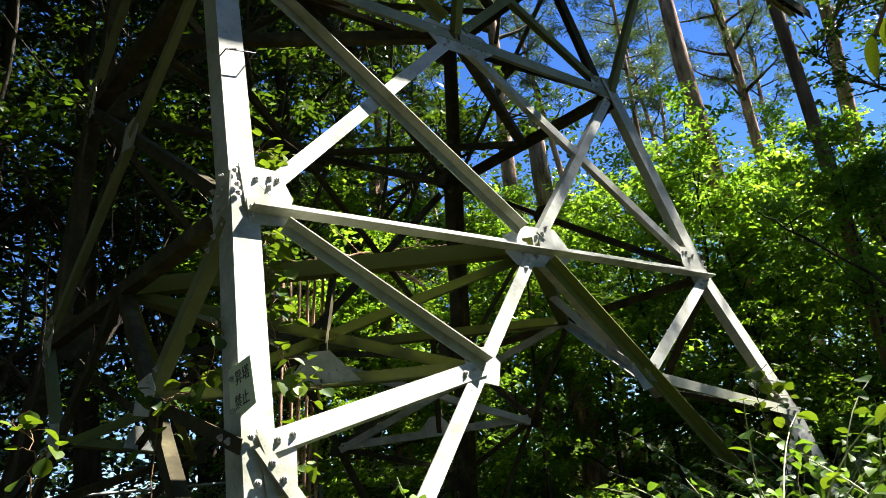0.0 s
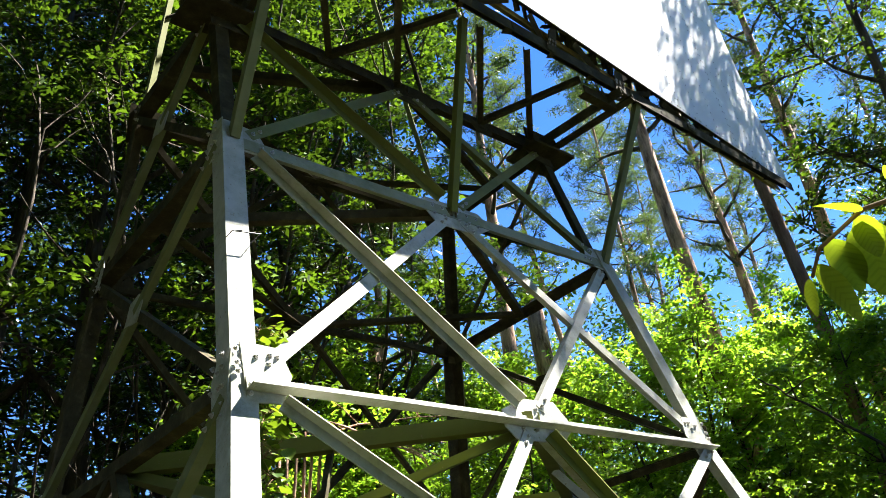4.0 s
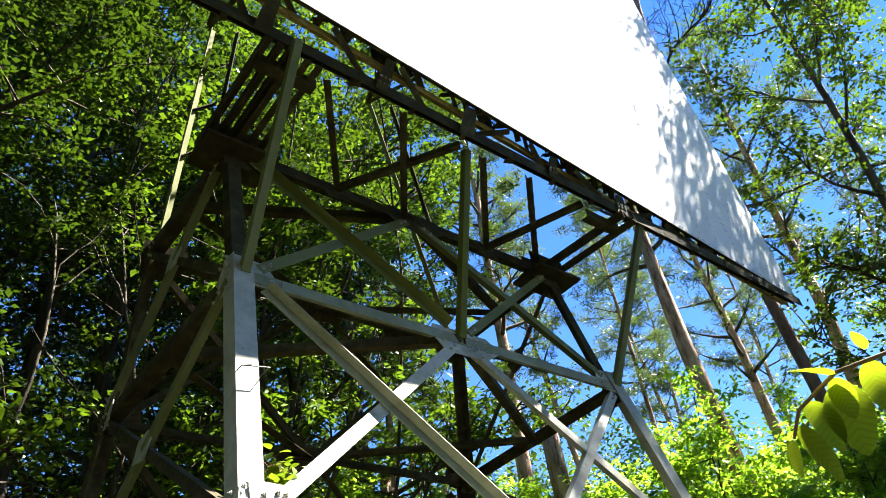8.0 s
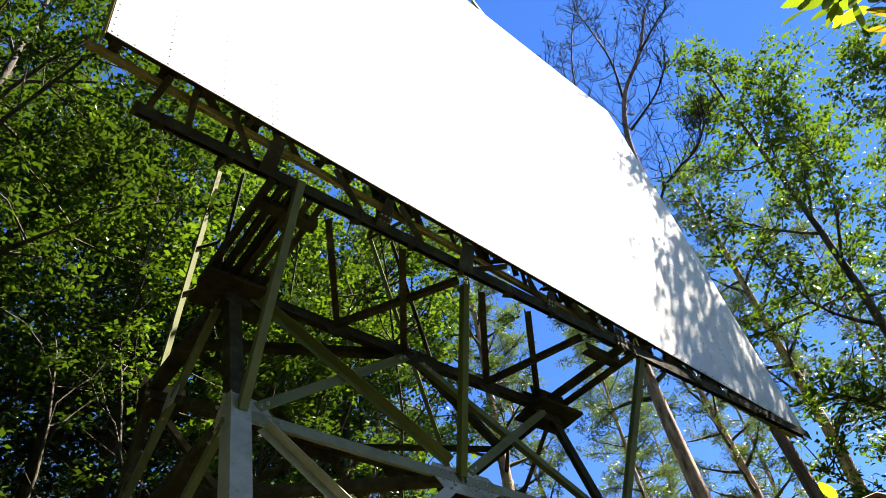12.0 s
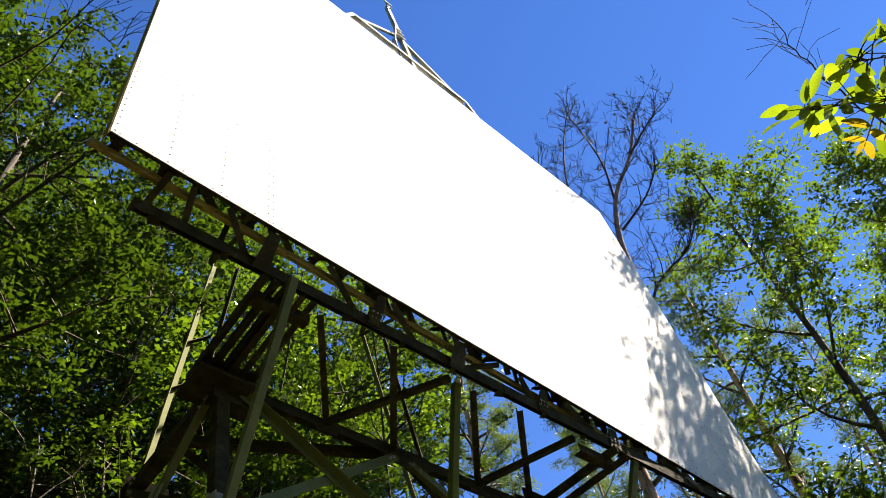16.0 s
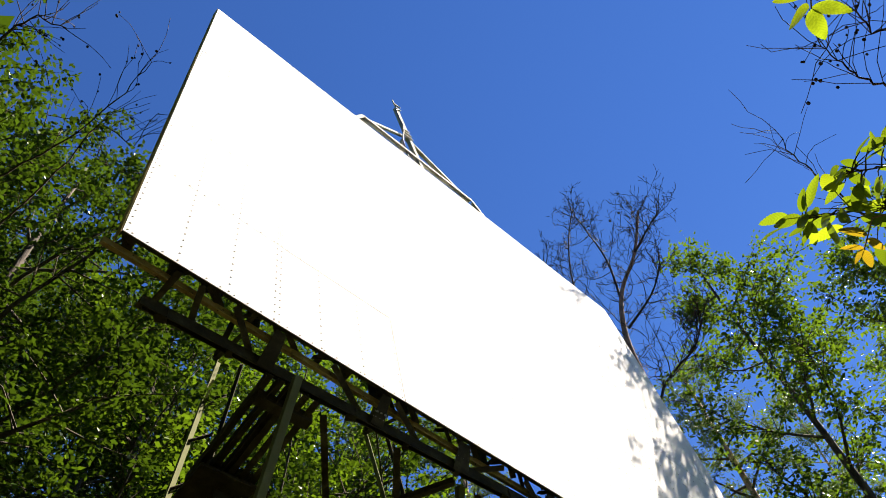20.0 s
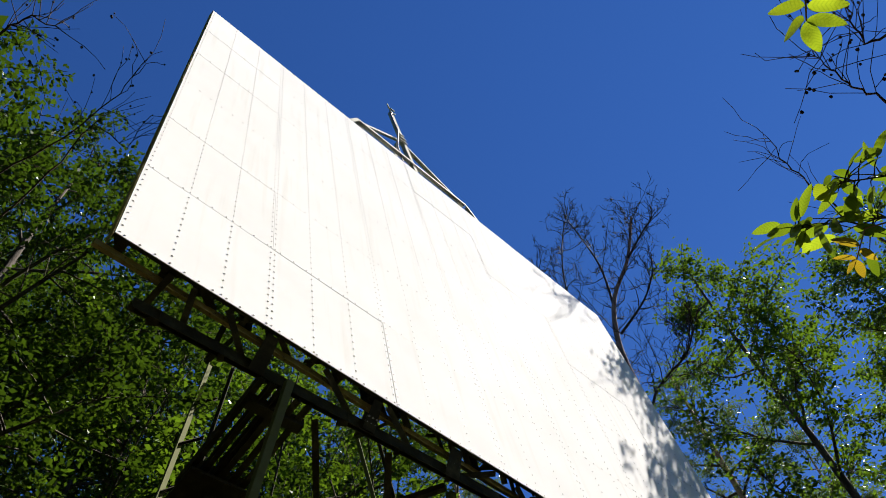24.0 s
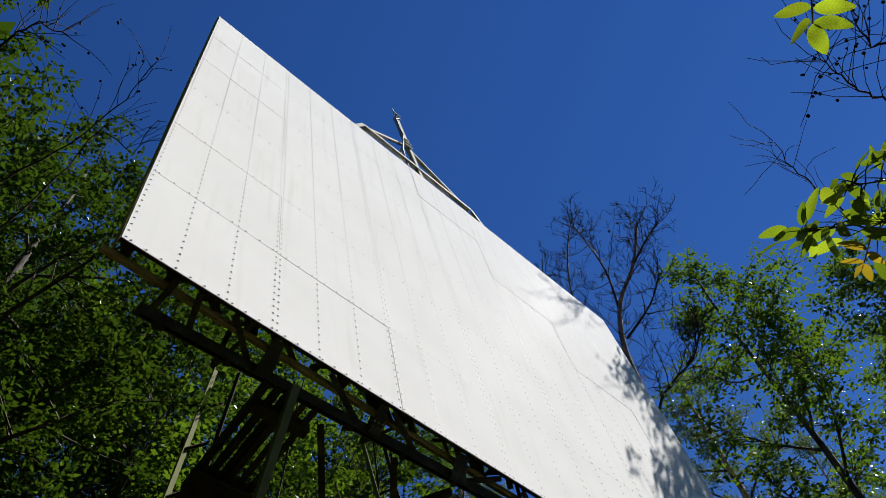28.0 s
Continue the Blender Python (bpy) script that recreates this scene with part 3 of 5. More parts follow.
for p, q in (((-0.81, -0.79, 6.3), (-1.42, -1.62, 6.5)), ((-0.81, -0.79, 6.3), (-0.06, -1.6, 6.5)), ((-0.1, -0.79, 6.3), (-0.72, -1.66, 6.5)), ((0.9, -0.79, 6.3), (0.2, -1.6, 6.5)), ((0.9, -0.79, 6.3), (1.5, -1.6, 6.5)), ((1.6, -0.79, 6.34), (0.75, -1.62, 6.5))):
    bar("head_brace", p, q, (0, 0, -1), 0.055, mat=GRIME_SHADE)
# rear masts that prop the reflector
for sx in (-1, 1):
    foot, head = Vector((sx * 1.753, 0.78, 6.32)), Vector((sx * 1.2, 1.02, 10.4))
    bar("rear_mast", foot, head, (-1, 0, 0), 0.07, mat=LICHEN_SHADE)
    bar("rear_mast", along(foot, head, 0.35) + Vector((0.32, 0, 0)), head + Vector((0.3, -0.1, 0)), (0, 1, 0), 0.05, mat=LICHEN_SHADE)
    for k in range(3):
        p = along(foot, head, 0.36 + k * 0.2)
        bar("rung", p, p + Vector((0.3, 0, 0.3)), (0, 0, 1), 0.03, mat=GRIME_SHADE)
    bar("rear_stay", head, (sx * 1.3, -1.45, 12.6), (1, 0, 0), 0.1, mat=GRIME_SHADE)
    bar("rear_stay", head, (sx * 1.3, -1.5, 9.2), (1, 0, 0), 0.08, mat=GRIME_SHADE)

# ---- reflector ----
PANEL_W, PANEL_H = 9.046, 7.655
m_panel = pose(-3.408, -2.086, 6.72, 0, 0, 3.149) @ pose(0, 0, 0, 90 - 1.609)     # local x along the width, y up, z outwards
reflector = thing("passive_reflector", "large white riveted sheet-metal microwave reflector with a bolted frame", "reflector", (1.1, -1.7, 6.72))
IN_REFLECTOR = Matrix.Translation(-Vector((1.1, -1.7, 6.72))) @ m_panel


def on_panel(name, me, label=""):
    return child(name, me, reflector, label, IN_REFLECTOR)


COLS, ROWS = 7, 6
cw, ch = PANEL_W / COLS, PANEL_H / ROWS
for r in range(ROWS):
    breaks = [0, 2, 4, 6, 7] if r % 2 == 0 else [0, 1, 3, 5, 7]
    for c, lo in zip(breaks, breaks[1:]):
        x0, x1, y0, y1, g = c * cw + 0.0003, lo * cw - 0.0003, r * ch + 0.0003, (r + 1) * ch - 0.0003, 0.0007
        z = 0.001 * ((c + r) % 3)
        vs = [(x0, y0, -0.006), (x1, y0, -0.006), (x1, y1, -0.006), (x0, y1, -0.006), (x0, y0, z - 0.001), (x1, y0, z - 0.001), (x1, y1, z - 0.001), (x0, y1, z - 0.001),
              (x0 + g, y0 + g, z), (x1 - g, y0 + g, z), (x1 - g, y1 - g, z), (x0 + g, y1 - g, z)]
        fs = [(3, 2, 1, 0), (0, 1, 5, 4), (1, 2, 6, 5), (2, 3, 7, 6), (3, 0, 4, 7), (4, 5, 9, 8), (5, 6, 10, 9), (6, 7, 11, 10), (7, 4, 8, 11), (8, 9, 10, 11)]
        on_panel("sheet", raw_mesh("sheet", vs, fs, SHEET))


def rivet_field():
    """Rivet heads along every stiffener and seam."""
    spots = []
    for i in range(COLS * 3 + 1):
        x = min(max(i * cw / 3, 0.03), PANEL_W - 0.03)
        xs = (x - 0.022, x + 0.022) if i % 3 == 0 and 0 < i < COLS * 3 else (x,)
        for xx in xs:
            for j in range(int(PANEL_H / 0.105)):
                spots.append((xx, 0.04 + j * 0.105))
    for j in range(1, ROWS):
        for i in range(int(PANEL_W / 0.145)):
            spots.append((0.07 + i * 0.145, j * ch + 0.02))
    for i in range(int(PANEL_W / 0.12)):
        spots += [(0.07 + i * 0.12, 0.03), (0.07 + i * 0.12, PANEL_H - 0.03)]
    vs, fs = [], []
    for x, y in spots:
        k = len(vs)
        for r, z in ((0.009, 0.001), (0.0062, 0.004)):
            vs += [(x + r * math.cos(a * math.pi / 3), y + r * math.sin(a * math.pi / 3), z) for a in range(6)]
        fs += [(k + a, k + (a + 1) % 6, k + 6 + (a + 1) % 6, k + 6 + a) for a in range(6)] + [tuple(range(k + 6, k + 12))]
    ob = on_panel("rivets", raw_mesh("rivets", vs, fs, RIVET), "rows of small dark rivet heads")
    ob["kind"] = "stuff"


rivet_field()


def frame_bar(name, p, q, normal, w=0.07, side=1):
    ob = angle_bar(name, p, q, normal, reflector, w, 0.007, side, 1, 0.0, "", OCHRE if name == "chord" else GRIME_SHADE if name in ("lacing", "rear_chord", "upright", "stiffener", "edge_bar") else None)
    ob.matrix_basis = IN_REFLECTOR
    return ob


D = -0.36          # depth of the frame behind the sheets
for y in (0.03, PANEL_H - 0.03):
    frame_bar("edge_bar", (0, y, -0.012), (PANEL_W, y, -0.012), (0, 0, 1), 0.05, 1)
frame_bar("chord", (-0.07, -0.015, -0.125), (PANEL_W, -0.015, -0.125), (0, 0, 1), 0.07)
for i in range(COLS * 4):
    x = 0.1 + i * PANEL_W / (COLS * 4)
    frame_bar("lacing", (x, 0.02, -0.09), (x + (0.16 if i % 2 else -0.05), 0.09, -0.05), (0, 0, 1), 0.04)
for j in range(1, ROWS + 1):
    y = min(j * ch, PANEL_H - 0.35)
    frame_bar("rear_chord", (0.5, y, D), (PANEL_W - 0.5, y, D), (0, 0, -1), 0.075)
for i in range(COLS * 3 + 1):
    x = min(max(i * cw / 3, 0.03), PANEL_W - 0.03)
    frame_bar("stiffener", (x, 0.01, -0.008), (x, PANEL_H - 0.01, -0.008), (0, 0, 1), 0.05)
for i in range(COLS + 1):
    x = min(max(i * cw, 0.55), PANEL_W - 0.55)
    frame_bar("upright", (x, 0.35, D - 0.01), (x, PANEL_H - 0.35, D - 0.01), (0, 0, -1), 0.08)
# short webs from the front edge to the chord under it
rng_web = random.Random(4)
for i in range(COLS * 4):
    a = 0.12 + i * PANEL_W / (COLS * 4) + rng_web.uniform(-0.05, 0.05)
    frame_bar("lacing", (a, 0.03, -0.03), (min(PANEL_W, a + rng_web.choice((0.0, 0.18, 0.26))), 0.03, -0.15), (0, -0.6, 0.8), rng_web.choice((0.04, 0.055, 0.07)))

for x, turn in ((-0.003, 1), (PANEL_W + 0.003, -1)):
    ob = plate("edge_strip", [(x, -0.02, -0.004), (x, PANEL_H + 0.02, -0.004), (x, PANEL_H + 0.02, -0.105), (x, -0.02, -0.105)], (-turn, 0, 0), 0.006, reflector, OCHRE)
    ob.matrix_basis = IN_REFLECTOR
    ob["label"] = "brown stained narrow edge strip"

# aerial on the top edge
TOPY = PANEL_H
for p, q, w in (((2.60, TOPY - 0.05, -0.10), (3.03, 8.57, -0.10), 0.075), ((3.03, 8.57, -0.10), (5.71, 8.56, -0.10), 0.085), ((5.71, 8.56, -0.10), (6.12, TOPY - 0.05, -0.10), 0.075),
                ((3.05, 8.60, -0.14), (4.22, 9.68, -0.14), 0.07), ((5.70, 8.60, -0.14), (4.26, 9.68, -0.14), 0.07), ((3.03, 8.50, -0.20), (5.71, 8.50, -0.20), 0.06),
                ((3.02, 8.52, -0.16), (3.95, TOPY + 0.4, -0.16), 0.05), ((4.42, TOPY - 0.05, -0.12), (4.23, 11.45, -0.12), 0.08), ((3.90, TOPY + 0.2, -0.22), (4.20, 9.60, -0.20), 0.06)):
    frame_bar("aerial_bar", p, q, (0, 0, 1), w)
frame_bar("aerial_rod", (4.23, 11.4, -0.12), (4.18, 11.95, -0.12), (0, 0, 1), 0.025)
for y, half in ((11.55, 0.09), (11.3, 0.07), (9.95, 0.1), (9.75, 0.13), (9.55, 0.13)):
    frame_bar("aerial_rung", (4.24 - half, y, -0.09), (4.24 + half, y + 0.05, -0.09), (0, 0, 1), 0.03)


def aerial_cable():
    """A slack feeder cable that hangs along the mast."""
    pts = [Vector(p) for p in ((4.20, 11.2, -0.09), (4.09, 10.95, -0.07), (4.10, 10.5, -0.07), (4.17, 10.05, -0.08), (4.12, 9.6, -0.1), (4.05, 9.1, -0.12), (4.08, 8.3, -0.14))]
    vs, fs = tube(pts, [0.014] * len(pts), 6)
    on_panel("feeder_cable", raw_mesh("feeder_cable", vs, fs, INK, True), "black slack feeder cable")


aerial_cable()

# ---- trees ----
def grow(rng, height, spread, bare, twigs, droop=0.0, lean=0.04, r0=0.16, fine=0):
    """A trunk with limbs and twigs: tubes, and the points where leaves sit."""
    pieces, tips = [([], [])], []

    def add(pts, radii, sides):
        v, f = tube(pts, radii, sides)
        vs, fs = pieces[-1]
        k = len(vs)
        vs.extend(v)
        fs.extend(tuple(i + k for i in q) for q in f)

    n = 12
    trunk = [Vector((0, 0, -0.3))]
    d = Vector((rng.uniform(-lean, lean), rng.uniform(-lean, lean), 1)).normalized()
    for i in range(n):
        d = (d + Vector((rng.uniform(-1, 1), rng.uniform(-1, 1), 0)) * lean).normalized()
        trunk.append(trunk[-1] + d * (height + 0.3) / n)
    add(trunk, [r0 * (1.25 if i == 0 else 1) * (1 - 0.88 * i / n) for i in range(n + 1)], 9)
    limbs = max(6, int(height * 1.7))
    for k in range(limbs):
        s = bare + (1 - bare) * (k + rng.random() * 0.7) / limbs
        i = min(int(s * n), n - 1)
        start = trunk[i].lerp(trunk[i + 1], s * n - i)
        az = k * 2.4 + rng.uniform(-0.5, 0.5)
        env = max(0.2, math.sin(math.pi * min(0.97, 0.25 + 0.72 * (s - bare) / (1 - bare))) ** 0.8)
        length = spread * env * rng.uniform(0.7, 1.15)
        d = Vector((math.cos(az), math.sin(az), rng.uniform(0.25, 0.75) - droop)).normalized()
        pts, m = [start], 6
        pieces.append(([], []))
        for j in range(m):
            d = (d + Vector((rng.uniform(-0.25, 0.25), rng.uniform(-0.25, 0.25), rng.uniform(-0.12, 0.2) - droop * 0.2))).normalized()
            pts.append(pts[-1] + d * length / m)
        rl = max(0.012, r0 * (1 - 0.85 * s) * 0.5)
        add(pts, [rl * (1 - 0.85 * j / m) for j in range(m + 1)], 5)
        for w in range(max(3, int(twigs * (0.1 + 0.95 * env)))):
            t = rng.uniform(0.25, 1.0)
            j = min(int(t * m), m - 1)
            a = pts[j].lerp(pts[j + 1], t * m - j)
            td = (d * 0.4 + Vector((rng.uniform(-1, 1), rng.uniform(-1, 1), rng.uniform(-0.35, 0.5) - droop))).normalized()
            tl = max(0.4, length * rng.uniform(0.18, 0.42))
            b = a + td * tl * 0.5 + Vector((0, 0, rng.uniform(-0.05, 0.08)))
            c = b + (td + Vector((rng.uniform(-0.4, 0.4), rng.uniform(-0.4, 0.4), rng.uniform(-0.3, 0.1)))).normalized() * tl * 0.5
            add([a, b, c], [rl * 0.28 + 0.003, rl * 0.16 + 0.002, 0.002], 3)
            tips += [b, c]
            for u in range(fine):
                e = a.lerp(b, rng.uniform(0.2, 1)) if u % 2 else b.lerp(c, rng.random())
                g = (td + Vector((rng.uniform(-1, 1), rng.uniform(-1, 1), rng.uniform(-0.6, 0.9)))).normalized() * tl * rng.uniform(0.25, 0.5)
                add([e, e + g * 0.5, e + g + Vector((0, 0, rng.uniform(-0.03, 0.05)))], [0.004, 0.003, 0.002], 3)
        tips.append(pts[-1])
    tips.append(trunk[-1])
    return pieces, tips


def leaf_cloud(rng, tips, per_tip, size, radius, flat=0.35, long=1.7):
    """Folded leaf blades scattered in flat sprays round the twig ends."""
    n = len(tips) * per_tip
    t = np.repeat(np.array([tuple(p) for p in tips]), per_tip, axis=0)
    tilt = np.repeat(rng.normal(0, 0.35, (len(tips), 2)), per_tip, axis=0)
    ang, rad = rng.uniform(0, 2 * np.pi, n), radius * np.sqrt(rng.uniform(0, 1, n)) * rng.uniform(0.6, 1.3, n)
    ox, oy = np.cos(ang) * rad, np.sin(ang) * rad
    oz = ox * tilt[:, 0] + oy * tilt[:, 1] + rng.normal(0, radius * flat * 0.5, n) - rad * rad * 0.25
    c = t + np.stack([ox, oy, oz], 1)
    s = size * rng.uniform(0.65, 1.25, n)
    yaw = ang + rng.normal(0, 0.7, n)
    pit, rol = rng.normal(-0.25, 0.4, n), rng.normal(0, 0.5, n)
    ax = np.stack([np.cos(yaw) * np.cos(pit), np.sin(yaw) * np.cos(pit), np.sin(pit)], 1)
    sd = np.stack([-np.sin(yaw) * np.cos(rol), np.cos(yaw) * np.cos(rol), np.sin(rol)], 1)
    up = np.cross(ax, sd)
    s = s[:, None]
    co = np.empty((n, 4, 3))
    co[:, 0], co[:, 2] = c - ax * s * long / 2, c + ax * s * long / 2
    co[:, 1] = c + sd * s * 0.5 - ax * s * 0.15 + up * s * 0.16
    co[:, 3] = c - sd * s * 0.5 - ax * s * 0.15 + up * s * 0.16
    return co.reshape(-1, 3), np.arange(n * 4).reshape(n, 4)


def tree_kind(name, seed, height, spread, bare, twigs, per_tip, size, radius, leaf_mat, bark_mat, label, category, r0=0.16, droop=0.0, flat=0.35, long=1.7, lean=0.04, keep=1.0, fine=0, limbs=True, limb_mat=None):
    rng, nrng = random.Random(seed), np.random.default_rng(seed)
    pieces, tips = grow(rng, height, spread, bare, twigs, droop, lean, r0, fine)
    ob = thing(name, label, category)
    if limbs:
        for i, (vs, fs) in enumerate(pieces):
            kind = "limb" if i else "trunk"
            child(kind, raw_mesh(kind, vs, fs, limb_mat if i and limb_mat else bark_mat, True), ob)
    else:
        vs, fs = [], []
        for v, f in pieces:
            k = len(vs)
            vs += v
            fs += [tuple(i + k for i in q) for q in f]
        child("trunk", raw_mesh("trunk", vs, fs, bark_mat, True), ob)
    if per_tip:
        if keep < 1:
            tips = [p for p in tips if rng.random() < keep]
        co, q = leaf_cloud(nrng, tips, per_tip, size, radius, flat, long)
        child("crown", fast_mesh("crown", co, q, leaf_mat), ob)
    return ob


EYE = Vector((-3.85, -4.95, 1.6))


def from_eye(bearing, far):
    """A place on the ground, by bearing from the +y axis and distance from where the viewer stands."""
    a = radians(bearing)
    x, y = EYE.x + far * math.sin(a), EYE.y + far * math.cos(a)
    return x, y, ground_height(x, y)


def plant(kind, spots, group):
    """Sets the first tree and its copies: bearing, distance, turn, scale."""
    kind["group"] = group
    for i, (b, far, turn, s) in enumerate(spots):
        x, y, z = from_eye(b, far)
        if i == 0:
            kind.matrix_basis = pose(x, y, z - 0.05, 0, 0, turn) @ Matrix.Scale(s, 4)
        else:
            ob = copy_thing(kind, pose(x, y, z - 0.05, 0, 0, turn))
            ob.scale = (s, s, s)


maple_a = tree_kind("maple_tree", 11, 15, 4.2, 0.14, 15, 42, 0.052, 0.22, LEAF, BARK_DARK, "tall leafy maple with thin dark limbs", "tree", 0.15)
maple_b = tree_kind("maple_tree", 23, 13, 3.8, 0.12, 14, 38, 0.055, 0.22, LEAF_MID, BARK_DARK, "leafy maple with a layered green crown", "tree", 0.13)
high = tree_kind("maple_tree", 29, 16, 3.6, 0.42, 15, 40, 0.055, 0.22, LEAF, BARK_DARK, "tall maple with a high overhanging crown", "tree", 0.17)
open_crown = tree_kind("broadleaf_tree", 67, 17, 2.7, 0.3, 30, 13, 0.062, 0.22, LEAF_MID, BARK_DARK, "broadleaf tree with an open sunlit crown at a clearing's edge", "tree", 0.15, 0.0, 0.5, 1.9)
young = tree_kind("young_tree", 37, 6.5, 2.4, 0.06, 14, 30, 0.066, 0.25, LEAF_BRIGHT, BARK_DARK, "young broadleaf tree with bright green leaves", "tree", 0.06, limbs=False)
pine = tree_kind("pine_tree", 41, 20, 1.9, 0.5, 7, 46, 0.026, 0.22, NEEDLE, BARK_PINE, "tall red pine with a thick crooked trunk and sparse crown", "tree", 0.25, -0.05, 0.7, 6.0, 0.055, 0.7, fine=2, limb_mat=BARK_DARK)
slim_pine = tree_kind("pine_tree", 43, 19, 1.5, 0.5, 6, 44, 0.026, 0.22, NEEDLE, BARK_PINE, "slender red pine with dead lower twigs", "tree", 0.13, 0.05, 0.7, 6.0, 0.035, 0.7, fine=2, limb_mat=BARK_DARK)

plant(maple_a, [(-24, 10.5, 0, 1.15), (2, 11.5, 70, 1.25), (18, 11.8, 150, 1.25), (-10, 10.5, 10, 1.1), (-38, 8.5, 280, 1.05), (25, 15.5, 85, 1.45)], "maples")
plant(maple_b, [(27, 14, 40, 1.3), (32, 13.8, 250, 1.4), (38, 14.8, 190, 1.3), (12, 11, 100, 1.25), (97, 9.5, 220, 0.5), (93, 10.5, 60, 0.58), (83, 11, 300, 0.55), (108, 12, 320, 0.9), (87.5, 13.5, 200, 0.78), (79, 18, 140, 0.7), (82, 15, 20, 0.62)], "maples")
plant(high, [(-34, 9.5, 0, 1.15), (-56, 8, 130, 1.05), (-3, 8.4, 60, 1.1), (8, 14, 200, 1.3), (-16, 9.6, 255, 1.12), (35, 15, 20, 1.25)], "maples")
plant(open_crown, [(78.5, 14.2, 0, 1.07), (88, 17.5, 140, 0.95), (92.5, 13.0, 250, 0.85), (96, 13.0, 30, 0.85), (93, 17.5, 75, 0.95)], "broadleaf trees")
plant(young, [(38, 15, 0, 1.0), (44, 17, 60, 1.1), (50, 16, 120, 1.0), (60, 15.5, 260, 1.1), (65, 17, 10, 1.1), (76, 15, 140, 0.7), (33, 13, 44, 1.0), (73, 8.5, 290, 0.4), (80, 8, 330, 0.5), (62, 19, 45, 1.0),
              (71, 17.5, 222, 1.0), (52, 14, 20, 0.85), (56, 15, 90, 0.95), (63, 15.8, 170, 1.0), (46, 14, 230, 0.9), (68, 16.5, 300, 1.0), (42, 13, 100, 0.9), (58.5, 17.5, 15, 1.15), (73.5, 18.5, 115, 1.0), (66.5, 19.5, 250, 1.2), (54, 17.5, 330, 1.1), (30, 10.5, 70, 0.6), (36, 11.5, 160, 0.72), (41, 11, 210, 0.68), (47, 12, 280, 0.75), (25.5, 11.5, 350, 0.75), (69.5, 11.6, 40, 0.82), (72.5, 12.3, 130, 0.85)], "young trees")
plant(pine, [(63.2, 17.0, 0, 1.12), (64.8, 20.5, 160, 0.9), (71.3, 16.5, 240, 0.9), (48.5, 17, 300, 1.0)], "pines")
plant(slim_pine, [(57.3, 24, 80, 1.05), (58.6, 27, 200, 1.0), (66.3, 27, 220, 1.1), (37.7, 17, 100, 1.0), (41.2, 25, 30, 1.1), (43.0, 22, 290, 0.9), (60.4, 30, 10, 1.2), (53.6, 21, 330, 1.05), (74.5, 24, 130, 1.1)], "pines")


def stem_clump(bearing, far, stems, height, seed, leaf_mat):
    """A maple with many thin dark stems that fan out from one foot, leafy only near their ends."""
    rng, nrng = random.Random(seed), np.random.default_rng(seed)
    x, y, z = from_eye(bearing, far)
    ob = thing("multi_stem_tree", "maple clump of many thin dark stems with leafy ends", "tree", (x, y, z - 0.05), "stem clumps")
    tips = []
    for i in range(stems):
        az, out = 6.283 * i / stems + rng.uniform(-0.4, 0.4), rng.uniform(0.08, 0.24)
        d = Vector((math.cos(az) * out, math.sin(az) * out, 1)).normalized()
        p, line, n = Vector((math.cos(az) * 0.12, math.sin(az) * 0.12, -0.2)), [], 14
        top = height * rng.uniform(0.7, 1.0)
        for k in range(n + 1):
            line.append(p.copy())
            d = (d + Vector((rng.gauss(0, 0.09), rng.gauss(0, 0.09), 0.03))).normalized()
            p = p + d * top / n
        r = rng.uniform(0.035, 0.065)
        vs, fs = tube(line, [r * (1 - 0.8 * k / n) for k in range(n + 1)], 6)
        for b in range(11):
            k = rng.randint(4, n)
            e = (d * 0.6 + Vector((rng.uniform(-1, 1), rng.uniform(-1, 1), rng.uniform(0.0, 0.9)))).normalized()
            q, arm = line[k].copy(), [line[k].copy()]
            for m in range(5):
                e = (e + Vector((rng.gauss(0, 0.22), rng.gauss(0, 0.22), rng.gauss(0.04, 0.15)))).normalized()
                q = q + e * rng.uniform(0.25, 0.5)
                arm.append(q.copy())
            v, f = tube(arm, [r * (1 - 0.75 * k / n) * (0.5 - 0.08 * m) + 0.003 for m in range(6)], 4)
            k0 = len(vs)
            vs += v
            fs += [tuple(j + k0 for j in quad) for quad in f]
            if k > 8:
                tips += arm[3:]
        child("stem", raw_mesh("stem", vs, fs, BARK_DARK, True), ob)
    co, quads = leaf_cloud(nrng, tips, 12, 0.05, 0.22)
    child("crown", fast_mesh("crown", co, quads, leaf_mat), ob)


stem_clump(33.5, 14.0, 8, 15, 91, LEAF_MID)
stem_clump(24, 12.0, 7, 14, 92, LEAF_MID)
stem_clump(10.5, 9.8, 7, 12, 93, LEAF)
stem_clump(4, 9.8, 6, 13, 94, LEAF)


